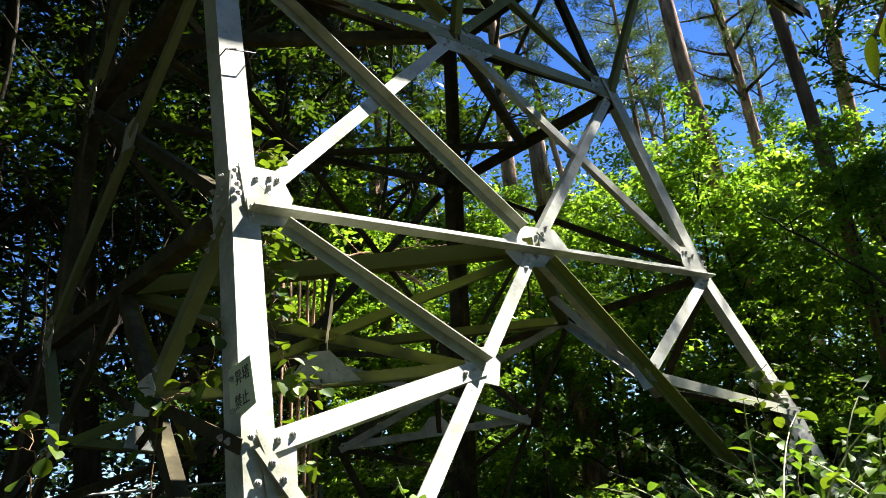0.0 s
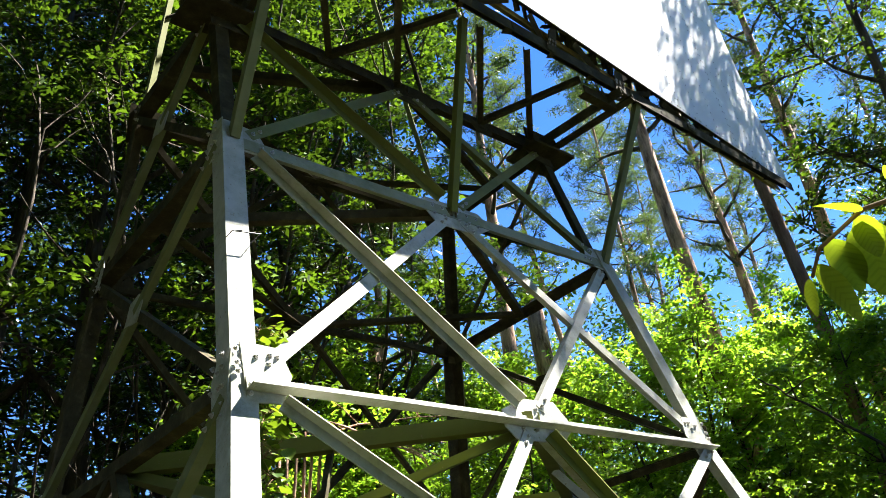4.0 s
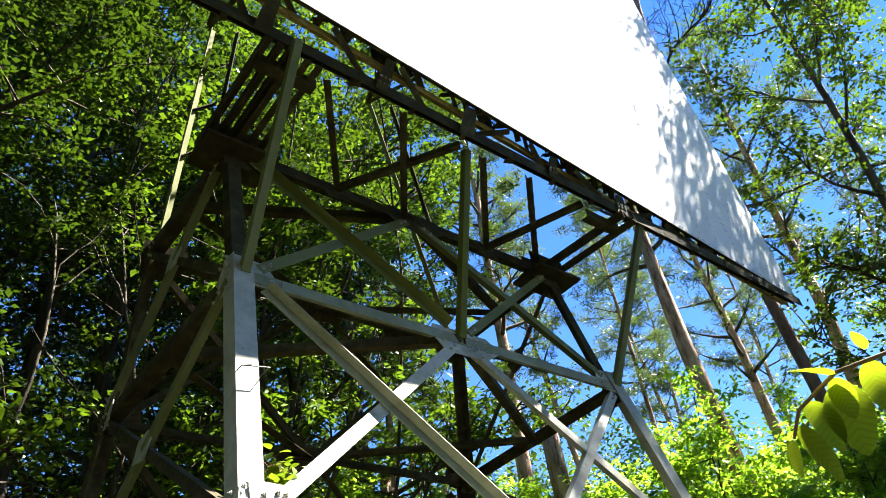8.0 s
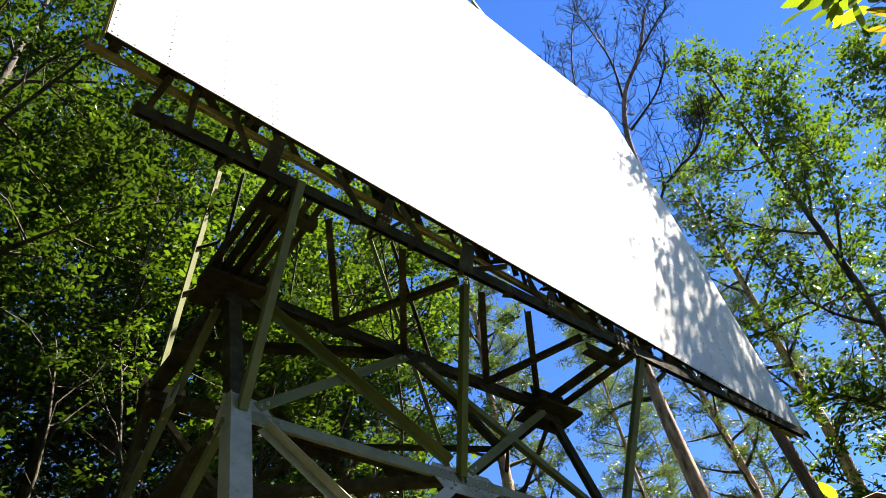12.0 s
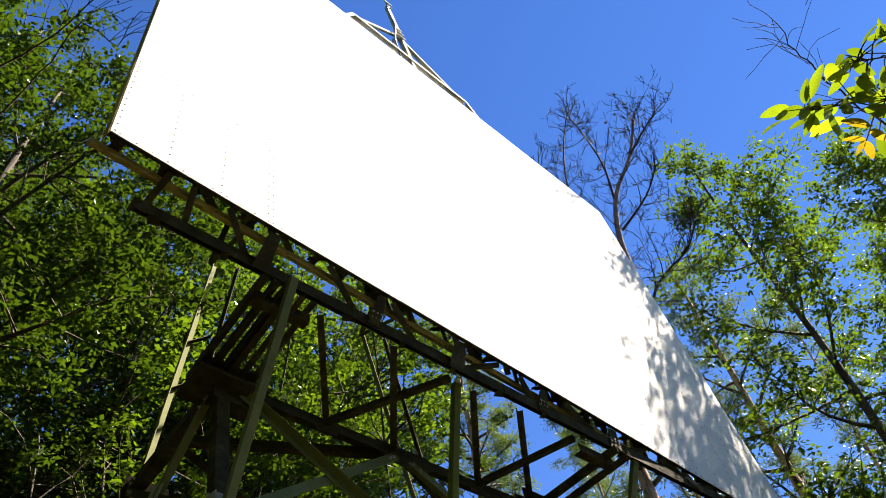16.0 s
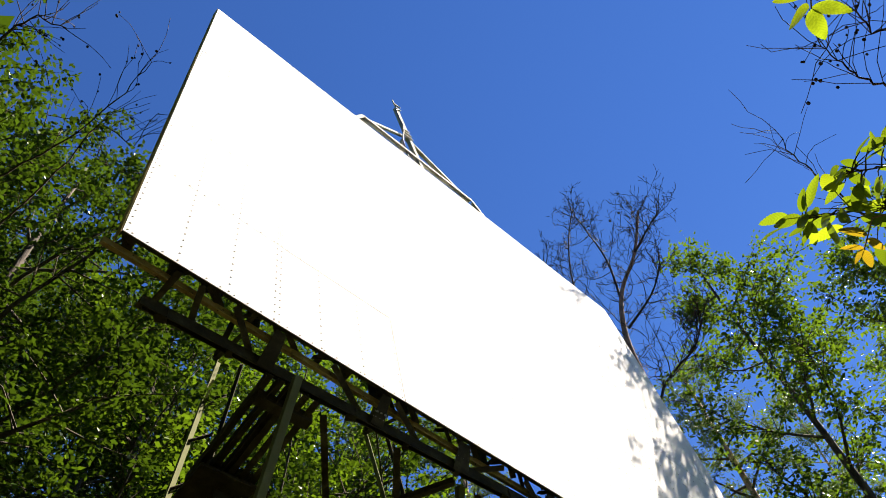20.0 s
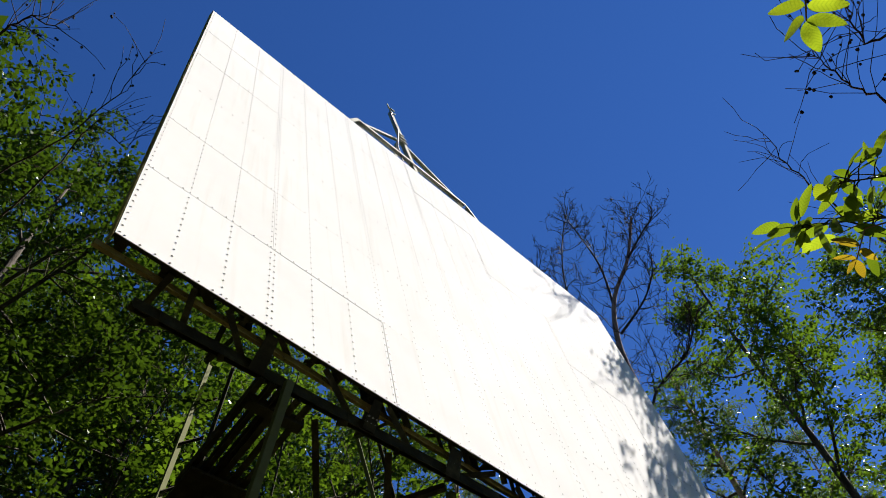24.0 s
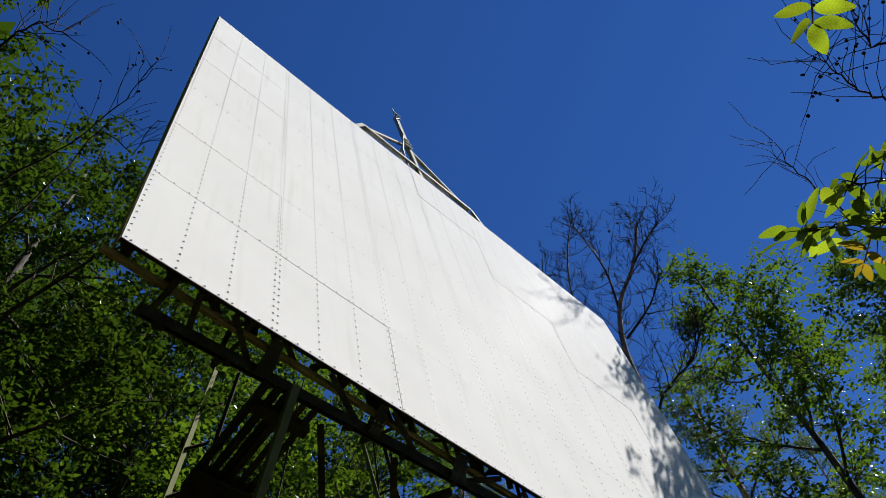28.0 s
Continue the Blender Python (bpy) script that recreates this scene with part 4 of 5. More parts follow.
def dead_tree(seed, trunk, r0, limbs, cones):
    """A leafless tree: a crooked trunk, main limbs given by their way, and many forking twigs."""
    rng = random.Random(seed)
    o = Vector(trunk[0])
    ob = thing("dead_tree", "leafless dead tree with crooked limbs and fine dark twigs", "tree", o, "dead trees")

    def bent(pts, n):
        out = []
        for i in range(len(pts) - 1):
            a, b = Vector(pts[i]), Vector(pts[i + 1])
            pa, pb = Vector(pts[max(0, i - 1)]), Vector(pts[min(len(pts) - 1, i + 2)])
            for k in range(n):
                t = k / n
                out.append(0.5 * (2 * a + (b - pa) * t + (2 * pa - 5 * a + 4 * b - pb) * t * t + (3 * a - pa - 3 * b + pb) * t ** 3) - o)
        return out + [Vector(pts[-1]) - o]

    def fork(vs, fs, p, d, length, r, depth):
        pts, n = [p], 5
        for k in range(n):
            d = (d + Vector((rng.gauss(0, 0.2), rng.gauss(0, 0.2), rng.gauss(0.06, 0.16)))).normalized()
            pts.append(pts[-1] + d * length / n)
        v, f = tube(pts, [max(0.0055, r * (1 - 0.75 * k / n)) for k in range(n + 1)], 4 if depth > 1 else 3)
        k0 = len(vs)
        vs += v
        fs += [tuple(i + k0 for i in q) for q in f]
        if depth:
            for k in range(rng.randint(3, 4)):
                i = rng.randint(1, n)
                e = (d * 0.8 + Vector((rng.uniform(-1, 1), rng.uniform(-1, 1), rng.uniform(-0.3, 0.9)))).normalized()
                fork(vs, fs, pts[i], e, length * rng.uniform(0.35, 0.65), r * 0.5, depth - 1)

    lines = [(bent(trunk, 4), r0)] + [(bent(l, 4), r0 * 0.24) for l in limbs]
    for i, (line, r) in enumerate(lines):
        n = len(line) - 1
        vs, fs = tube(line, [r * (1 - 0.8 * k / n) + 0.008 for k in range(n + 1)], 8)
        kind = "limb" if i else "trunk"
        piece = child(kind, raw_mesh(kind, vs, fs, BARK_DEAD if i else BARK_OLD, True), ob)
        tv, tf = [], []
        first = n // 2 if i == 0 else n // 4
        for k in range(first, n + 1):
            run = (line[k] - line[max(0, k - 1)]).normalized()
            for j in range(2):
                d = (run * 0.7 + Vector((rng.uniform(-1, 1), rng.uniform(-1, 1), rng.uniform(-0.2, 0.8)))).normalized()
                fork(tv, tf, line[k], d, rng.uniform(0.6, 1.4) * (1.2 - 0.5 * k / n), 0.014, 2)
        child("twig_spray", raw_mesh("twig_spray", tv, tf, BARK_DEAD), piece)["kind"] = "stuff"
    for k in range(cones):
        m = Matrix.Translation(lines[0][0][-1] + Vector((rng.gauss(-0.1, 0.22), rng.gauss(0.35, 0.25), rng.gauss(0.25, 0.3)))) @ Matrix.Scale(rng.uniform(0.03, 0.045), 4)
        child("cone", CONE, ob, "", m)
    return ob


def cone_mesh():
    bm = bmesh.new()
    bmesh.ops.create_icosphere(bm, subdivisions=1, radius=1.0, matrix=Matrix.Diagonal((1, 1, 1.25, 1)))
    me = bpy.data.meshes.new("cone")
    bm.to_mesh(me)
    bm.free()
    me.materials.append(BARK_DEAD)
    return me


CONE = cone_mesh()
foot = Vector((8.36, -0.45, ground_height(8.36, -0.45) - 0.2))
dead_tree(5, [foot, (8.3, -0.3, 6.9), (8.22, -0.2, 11.0), (8.27, -0.34, 14.6), (8.32, -0.46, 16.62), (8.47, -0.91, 18.22), (8.71, -1.71, 19.34), (8.88, -2.45, 20.88)], 0.115,
          [[(8.27, -0.3, 14.0), (8.36, -0.6, 14.6), (8.55, -1.13, 14.98), (8.69, -1.63, 15.22), (8.86, -2.31, 16.14)],
           [(8.42, -0.8, 17.9), (8.51, -1.03, 19.75), (8.5, -0.99, 21.75), (8.48, -0.94, 22.6)],
           [(8.71, -1.71, 19.34), (8.9, -2.4, 20.0), (9.0, -2.84, 20.3)],
           [(8.37, -0.62, 16.89), (8.65, -1.48, 17.55), (8.8, -2.06, 18.3)],
           [(8.25, -0.3, 15.2), (8.15, 0.05, 17.4), (8.13, 0.0, 19.6), (8.3, -0.45, 21.6), (8.5, -1.0, 23.0)],
           [(8.14, 0.03, 18.6), (8.05, 0.4, 20.2), (8.1, 0.5, 21.4)]], 9)

def woods(label, seed, n, bearings, near, far, height, small, large, low=-1.3, mat=LEAF):
    """Deep wood that closes the view: a crowd of leaf sprays too many to tell apart."""
    rng = np.random.default_rng(seed)
    k = n // 60                                   # sprays of sixty leaves
    a, r = np.radians(rng.uniform(*bearings, k)), rng.uniform(near, far, k)
    top = height * (0.85 + 0.2 * np.sin(a * 9.0 + seed) + 0.12 * np.sin(a * 23.0))
    z = rng.uniform(0, 1, k) ** 0.85 * (top - low) + low
    c = np.stack([EYE.x + r * np.sin(a), EYE.y + r * np.cos(a), z + np.minimum(r, 40) * 0.06], 1)
    n = k * 60
    wide = large * 3.6 + 0.08
    c = np.repeat(c, 60, axis=0) + rng.normal(0, 1, (n, 3)) * (wide, wide, wide * 0.32)
    d = rng.normal(0, 1, (n, 3)) * (1, 1, 0.45)
    d /= np.linalg.norm(d, axis=1)[:, None]
    e = np.cross(d, rng.normal(0, 0.5, (n, 3)) + (0, 0, 1))
    e /= np.linalg.norm(e, axis=1)[:, None]
    s = rng.uniform(small, large, n)[:, None]
    co = np.stack([c - d * s, c + e * s * 0.55, c + d * s, c - e * s * 0.55], 1).reshape(-1, 3)
    ob = new("woods", fast_mesh("woods", co, np.arange(n * 4).reshape(n, 4), mat))
    tagged(ob, label, "woods", kind="stuff")


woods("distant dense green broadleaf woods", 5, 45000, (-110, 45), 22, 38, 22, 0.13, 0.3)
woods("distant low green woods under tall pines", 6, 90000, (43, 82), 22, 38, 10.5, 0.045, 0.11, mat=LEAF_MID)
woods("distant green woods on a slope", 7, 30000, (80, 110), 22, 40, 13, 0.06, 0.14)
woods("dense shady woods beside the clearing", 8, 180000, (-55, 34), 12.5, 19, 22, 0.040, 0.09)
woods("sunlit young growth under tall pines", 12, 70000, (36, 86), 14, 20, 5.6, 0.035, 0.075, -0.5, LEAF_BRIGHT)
# unseen woods behind the viewer, added to hold back sky light
woods("unseen dense woods added behind a clearing to hold back sky light", 9, 26000, (140, 285), 10.5, 16, 25, 0.25, 0.42)
# unseen canopy, added to dim the sky light from left and behind
woods("unseen dense canopy added beside a path to dim sky light", 13, 22000, (-170, -45), 6.5, 14, 20, 0.2, 0.38, 5.0)
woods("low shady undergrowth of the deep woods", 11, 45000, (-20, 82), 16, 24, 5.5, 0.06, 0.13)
# layer added high over the left trees to shade them
woods("high leafy canopy added to shade the woods beside a clearing", 10, 40000, (-85, -20), 6.5, 14, 18.5, 0.04, 0.09, 12.5)


def snag(bearing, far, height, r):
    rng = random.Random(int(bearing * 10))
    ob = thing("broken_trunk", "broken-off dead pine trunk with pale peeling bark", "tree trunk", from_eye(bearing, far))
    pts = [Vector((0.03 * math.sin(k), 0.03 * math.cos(k * 1.7), -0.2 + (height + 0.2) * k / 8)) for k in range(9)]
    vs, fs = tube(pts, [r * (1.1 - 0.03 * k) * rng.uniform(0.94, 1.06) for k in range(9)], 12)
    top = vs[-12:]
    for k, v in enumerate(top):
        v.z += rng.uniform(-0.25, 0.35)
    fs.append(tuple(range(len(vs) - 12, len(vs))))
    child("trunk", raw_mesh("trunk", vs, fs, BARK_PINE, True), ob)
    stub, sf = tube([Vector((0, 0, height * 0.7)), Vector((0.35, 0.1, height * 0.74)), Vector((0.6, 0.1, height * 0.73))], [0.05, 0.035, 0.02], 6)
    child("branch_stub", raw_mesh("branch_stub", stub, sf, BARK_PINE, True), ob)


snag(50.3, 15, 7.2, 0.2)
snag(37.7, 14, 6.4, 0.13)


def litter(n=26000, reach=11.0):
    """Dry leaves strewn over the soil, and a thin growth of low green leaves."""
    rng = np.random.default_rng(77)
    r, a = reach * np.sqrt(rng.uniform(0, 1, n)), rng.uniform(0, 2 * np.pi, n)
    x, y = -1.5 + r * np.cos(a), -2.5 + r * np.sin(a)
    for name, pick, mat, lift, size, tag in (("leaf_litter", slice(0, 18000), LITTER, 0.02, 0.055, "dry brown leaves strewn over forest soil"), ("ground_cover", slice(18000, n), LEAF, 0.12, 0.06, "sparse low green plants on forest soil")):
        px, py = x[pick], y[pick]
        m = len(px)
        c = np.stack([px, py, [ground_height(u, v) for u, v in zip(px, py)]], 1)
        c[:, 2] += rng.uniform(0.01, 1.0, m) * lift + 0.012
        w, s = rng.uniform(0, 2 * np.pi, m), size * rng.uniform(0.5, 1.2, m)
        d = np.stack([np.cos(w), np.sin(w), rng.normal(0, 0.25, m)], 1) * s[:, None]
        e = np.stack([-np.sin(w), np.cos(w), rng.normal(0, 0.25, m)], 1) * s[:, None] * 0.5
        co = np.stack([c - d, c + e, c + d, c - e], 1).reshape(-1, 3)
        ob = new(name, fast_mesh(name, co, np.arange(m * 4).reshape(m, 4), mat))
        tagged(ob, tag, "ground cover", kind="stuff")


litter()


# ---- near plants ----
def blade_mesh(name, mat, length=1.0, width=0.5, teeth=0.03, cup=0.16, rows=9):
    """One toothed leaf blade, folded along its rib and curved, with its base at the origin, along +x."""
    vs, fs = [], []
    for i in range(rows + 1):
        s = i / rows
        half = width / 2 * (math.sin(math.pi * s ** 0.8) ** 0.75 if 0 < s < 1 else 0.012)
        z = -0.14 * s * s * length
        x = s * length
        tooth = (teeth * length if i % 2 else 0.0) if 0 < i < rows else 0
        vs += [(x + tooth * 0.6, -half - tooth * 0.5, z + cup * half), (x, -half * 0.5, z + cup * half * 0.35), (x, 0, z), (x, half * 0.5, z + cup * half * 0.35), (x + tooth * 0.6, half + tooth * 0.5, z + cup * half)]
    for i in range(rows):
        for k in range(4):
            a = i * 5 + k
            fs.append((a, a + 5, a + 6, a + 1))
    return raw_mesh(name, vs, fs, mat, True)


def aim(base, tip, roll=0.0):
    """A pose that lays a blade from base to tip, its length as scale."""
    b, t = Vector(base), Vector(tip)
    d = t - b
    m = d.to_track_quat("X", "Z").to_matrix().to_4x4() @ pose(0, 0, 0, roll)
    m = m @ Matrix.Scale(d.length, 4)
    m.translation = b
    return m


BROAD = blade_mesh("leaf", LEAF_VINE, 1.0, 0.38, 0.02, rows=17)
LEAFLET = blade_mesh("leaflet", LEAF_NEAR, 1.0, 0.58, 0.022, rows=25)
SLIM = blade_mesh("leaflet", LEAF_NEAR, 1.0, 0.40, 0.02, rows=25)
YELLOW = blade_mesh("leaflet", LEAF_YELLOW, 1.0, 0.44, 0.022, rows=21)
HEART = blade_mesh("leaf", LEAF_VINE, 1.0, 0.95, 0.03, 0.22, 7)


def stem_part(name, pts, r0, r1, mat, parent):
    pts = [Vector(p) for p in pts]
    n = len(pts) - 1
    vs, fs = tube(pts, [r0 + (r1 - r0) * i / n for i in range(n + 1)], 5)
    return child(name, raw_mesh(name, vs, fs, mat, True), parent)


def sprig(label, origin, stem, leaflets, r, mesh_wide, mesh_slim):
    """A twig with a feathered leaf; the leaflets run from base to tip."""
    o = Vector(origin)
    ob = thing("leaf_sprig", label, "leaves", origin)
    stem_part("stem", [Vector(p) - o for p in stem], r, r * 0.5, VINE, ob)
    for i, (b, t, w) in enumerate(leaflets):
        child("leaflet", mesh_wide if w > 0.45 else mesh_slim, ob, "", aim(Vector(b) - o, Vector(t) - o, 25 * ((i % 3) - 1)))
    return ob


# a feathered leaf close to the viewer, on a long shoot that rises from the brush
sprig("backlit yellow-green feathered leaf on a thin shoot", (-2.75, -5.2, 0.0),
      [(-2.75, -5.2, 0.0), (-2.8, -5.1, 1.0), (-2.95, -4.9, 1.75), (-3.062, -4.698, 1.927), (-3.08, -4.634, 1.928), (-3.088, -4.591, 1.909), (-3.086, -4.575, 1.888)],
      [((-3.08, -4.631, 1.926), (-3.125, -4.615, 1.936), 0.6), ((-3.081, -4.629, 1.925), (-3.066, -4.629, 1.887), 0.6), ((-3.086, -4.602, 1.914), (-3.04, -4.598, 1.878), 0.5),
       ((-3.087, -4.581, 1.898), (-3.07, -4.60, 1.841), 0.4), ((-3.087, -4.573, 1.888), (-3.081, -4.562, 1.856), 0.4), ((-3.072, -4.663, 1.928), (-3.05, -4.65, 1.89), 0.6),
       ((-3.074, -4.666, 1.936), (-3.09, -4.668, 1.952), 0.5), ((-3.078, -4.63, 1.92), (-3.033, -4.611, 1.868), 0.6)], 0.0032, LEAFLET, SLIM)


def shoot(label, root, bend, end, size, seed, count, wide):
    """An arching shoot with leaves set along its outer part."""
    rng = random.Random(seed)
    root, bend, end = Vector(root), Vector(bend), Vector(end)
    ob = thing("leafy_branch", label, "leaves", root)
    pts = [(root * (1 - s) ** 2 + bend * 2 * s * (1 - s) + end * s * s) - root for s in [k / 14 for k in range(15)]]
    stem_part("stem", pts, 0.022, 0.003, BARK_DARK, ob)
    for i in range(count):
        s = 14 * (1 - 0.2 * rng.random() ** 1.5 * (0 if i < 4 else 1))
        k = min(int(s), 13)
        b = pts[k].lerp(pts[k + 1], min(1, s - k))
        out = (pts[14] - pts[11]).normalized()
        d = (out * rng.uniform(0.1, 1.0) + Vector((rng.uniform(-1, 1), rng.uniform(-1, 1), rng.uniform(-0.6, 0.6)))).normalized()
        twig = b + d * size * rng.uniform(0.2, 1.3) * (0.3 if i < 4 else 1)
        stem_part("twig", [b, (b + twig) / 2 + Vector((0, 0, 0.01)), twig], 0.004, 0.002, BARK_DARK, ob)
        d2 = (d + Vector((rng.uniform(-0.5, 0.5), rng.uniform(-0.5, 0.5), rng.uniform(-0.7, 0.1)))).normalized()
        child("leaf", wide if rng.random() < 0.8 else SLIM, ob, "", aim(twig, twig + d2 * size * rng.uniform(0.6, 1.2), rng.uniform(-40, 40)))
    return ob


shoot("backlit green leaves on an arching dark branch", (1.6, -7.2, 0.3), (0.6, -6.6, 5.0), (-1.2, -5.05, 4.56), 0.15, 3, 44, BROAD)
shoot("backlit green leaves on a forked dark branch", (1.7, -7.1, 0.3), (0.7, -6.9, 5.2), (-1.15, -5.33, 4.63), 0.13, 17, 46, BROAD)
sprig("yellowing feathered leaf hanging from a branch", (1.5, -7.4, 0.2),
      [(1.5, -7.4, 0.2), (0.6, -6.8, 3.6), (-0.6, -5.75, 4.5), (-1.186, -5.225, 4.294), (-1.148, -5.109, 4.235)],
      [((-1.150, -5.112, 4.237), (-1.205, -5.055, 4.285), 0.4), ((-1.148, -5.109, 4.235), (-1.165, -5.035, 4.205), 0.4), ((-1.146, -5.110, 4.233), (-1.112, -5.070, 4.165), 0.4),
       ((-1.165, -5.160, 4.262), (-1.240, -5.110, 4.335), 0.4), ((-1.160, -5.150, 4.256), (-1.090, -5.165, 4.215), 0.4)], 0.006, YELLOW, YELLOW)
sprig("backlit yellow feathered leaf on an overhanging shoot", (-2.6, -6.6, 0.0),
      [(-2.6, -6.6, 0.0), (-2.75, -6.4, 1.6), (-2.9, -5.9, 2.9), (-2.802, -5.509, 3.441), (-2.744, -5.461, 3.419), (-2.712, -5.432, 3.406), (-2.688, -5.408, 3.395)],
      [((-2.693, -5.409, 3.399), (-2.728, -5.332, 3.364), 0.5), ((-2.688, -5.408, 3.395), (-2.63, -5.369, 3.35), 0.6), ((-2.69, -5.412, 3.396), (-2.61, -5.471, 3.39), 0.42),
       ((-2.714, -5.431, 3.407), (-2.792, -5.36, 3.4), 0.42), ((-2.711, -5.434, 3.405), (-2.653, -5.498, 3.37), 0.45)], 0.004, LEAFLET, SLIM)


def vine(label, path, count, size, seed, spread):
    """A twining stem with heart-shaped leaves on thin stalks."""
    rng = random.Random(seed)
    o = Vector(path[0])
    ob = thing("climbing_vine", label, "vine", o)
    pts = []
    for a, b in zip(path, path[1:]):
        for k in range(6):
            p = Vector(a).lerp(Vector(b), k / 6)
            pts.append(p - o + Vector((rng.uniform(-1, 1), rng.uniform(-1, 1), rng.uniform(-0.5, 0.5))) * 0.018)
    pts.append(Vector(path[-1]) - o)
    stem_part("stem", pts, 0.004, 0.0015, VINE, ob)
    for i in range(count):
        p = rng.choice(pts)
        d = Vector((rng.uniform(-1, 1), rng.uniform(-1, 0.5), rng.uniform(-0.6, 0.8))).normalized()
        b = p + d * rng.uniform(0.02, spread)
        stem_part("stalk", [p, (p + b) / 2 + Vector((0, 0, 0.008)), b], 0.0014, 0.001, VINE, ob)
        t = (d * 0.5 + Vector((rng.uniform(-0.6, 0.6), rng.uniform(-0.8, 0.4), rng.uniform(-0.9, 0.2)))).normalized()
        child("leaf", HEART, ob, "", aim(b, b + t * size * rng.uniform(0.6, 1.25), rng.uniform(-30, 30)))
    return ob


vine("yellow-green vine twining up beside a white steel leg", [(-1.9, -1.6, 1.2), (-1.86, -1.62, 2.1), (-1.92, -1.56, 2.35), (-1.9, -1.52, 2.6), (-1.86, -1.42, 2.85), (-1.76, -1.32, 3.2), (-1.78, -1.28, 3.46)], 170, 0.062, 4, 0.14)
vine("tangled pale-leaved vine at a joint of a steel leg", [(-1.8, -1.3, 3.1), (-1.76, -1.32, 3.28), (-1.8, -1.28, 3.42), (-1.72, -1.26, 3.48), (-1.68, -1.3, 3.38)], 75, 0.055, 14, 0.12)
vine("green vine hanging on the bars behind a steel leg", [(-2.3, -0.95, 1.2), (-2.22, -0.98, 2.2), (-2.2, -1.24, 2.21), (-2.2, -1.48, 2.25), (-2.2, -1.6, 2.38), (-2.15, -1.4, 2.52)], 60, 0.065, 8, 0.11)
vine("trailing vine with broad green leaves over steel bars", [(0.9, -2.6, 0.6), (0.95, -2.35, 1.5), (1.1, -2.15, 2.0), (1.4, -2.05, 2.15), (1.75, -2.0, 2.0)], 55, 0.075, 9, 0.2)
vine("thin shoot with small leaves beside a path", [(-3.1, -1.7, 0.9), (-3.0, -1.82, 1.75), (-2.98, -1.86, 1.9), (-3.05, -1.84, 2.02)], 16, 0.06, 21, 0.09)


def leafy_shrub(seed, height, stems, leaves, size):
    """A clump of thin bowed stems with broad pointed leaves."""
    rng, nrng = random.Random(seed), np.random.default_rng(seed)
    vs, fs, spots = [], [], []
    for i in range(stems):
        w, l, h = rng.uniform(0, 6.28), height * rng.uniform(0.15, 0.6), height * rng.uniform(0.6, 1.0)
        pts = [Vector((math.cos(w) * l * s * s + rng.uniform(-1, 1) * 0.015, math.sin(w) * l * s * s + rng.uniform(-1, 1) * 0.015, -0.05 + h * (s - 0.3 * s * s) / 0.7)) for s in [k / 9 for k in range(10)]]
        v, f = tube(pts, [0.006 * (1 - 0.08 * k) for k in range(10)], 4)
        k = len(vs)
        vs += v
        fs += [tuple(j + k for j in q) for q in f]
        for j in range(leaves):
            t = rng.uniform(2.5, 8.99)
            spots.append(pts[int(t)].lerp(pts[int(t) + 1], t - int(t)))
    ob = thing("shrub", "leafy green shrub with broad pointed leaves and thin stems", "shrub")
    child("stem", raw_mesh("stem", vs, fs, STEM, True), ob)
    n = len(spots)
    c = np.array([tuple(p) for p in spots])
    yaw, pit, rol = nrng.uniform(0, 6.28, n), nrng.normal(-0.35, 0.45, n), nrng.normal(0, 0.45, n)
    ax = np.stack([np.cos(yaw) * np.cos(pit), np.sin(yaw) * np.cos(pit), np.sin(pit)], 1)
    sd = np.stack([-np.sin(yaw) * np.cos(rol), np.cos(yaw) * np.cos(rol), np.sin(rol)], 1)
    up = np.cross(ax, sd)
    s = (size * nrng.uniform(0.5, 1.25, n))[:, None]
    c = c + ax * s * 0.35
    rows = ((0.0, 0.02, 0), (0.18, 0.36, 0.05), (0.45, 0.42, 0.06), (0.75, 0.24, 0.0), (1.05, 0.01, -0.1))
    co = np.empty((n, 15, 3))
    for i, (a, b, z) in enumerate(rows):
        co[:, i * 3], co[:, i * 3 + 1], co[:, i * 3 + 2] = c + (ax * a - sd * b + up * (z + b * 0.3)) * s, c + (ax * a + up * z) * s, c + (ax * a + sd * b + up * (z + b * 0.3)) * s
    q = np.array([(i * 3 + k, i * 3 + 3 + k, i * 3 + 4 + k, i * 3 + 1 + k) for i in range(4) for k in range(2)])
    quads = (q[None] + np.arange(n)[:, None, None] * 15).reshape(-1, 4)
    child("leaves", fast_mesh("leaves", co.reshape(-1, 3), quads, LEAF_SHRUB), ob)
    return ob


shrub = leafy_shrub(61, 1.7, 22, 38, 0.062)
plant(shrub, [(60, 3.5, 0, 0.98), (64, 3.8, 70, 1.0), (68, 3.4, 140, 0.95), (57, 4.3, 260, 0.95), (71, 4.2, 300, 1.1), (39, 3.4, 20, 1.02), (33, 3.9, 200, 0.95), (66, 5.0, 30, 1.15), (74, 3.4, 240, 1.05), (61, 5.4, 90, 1.1)], "shrubs")


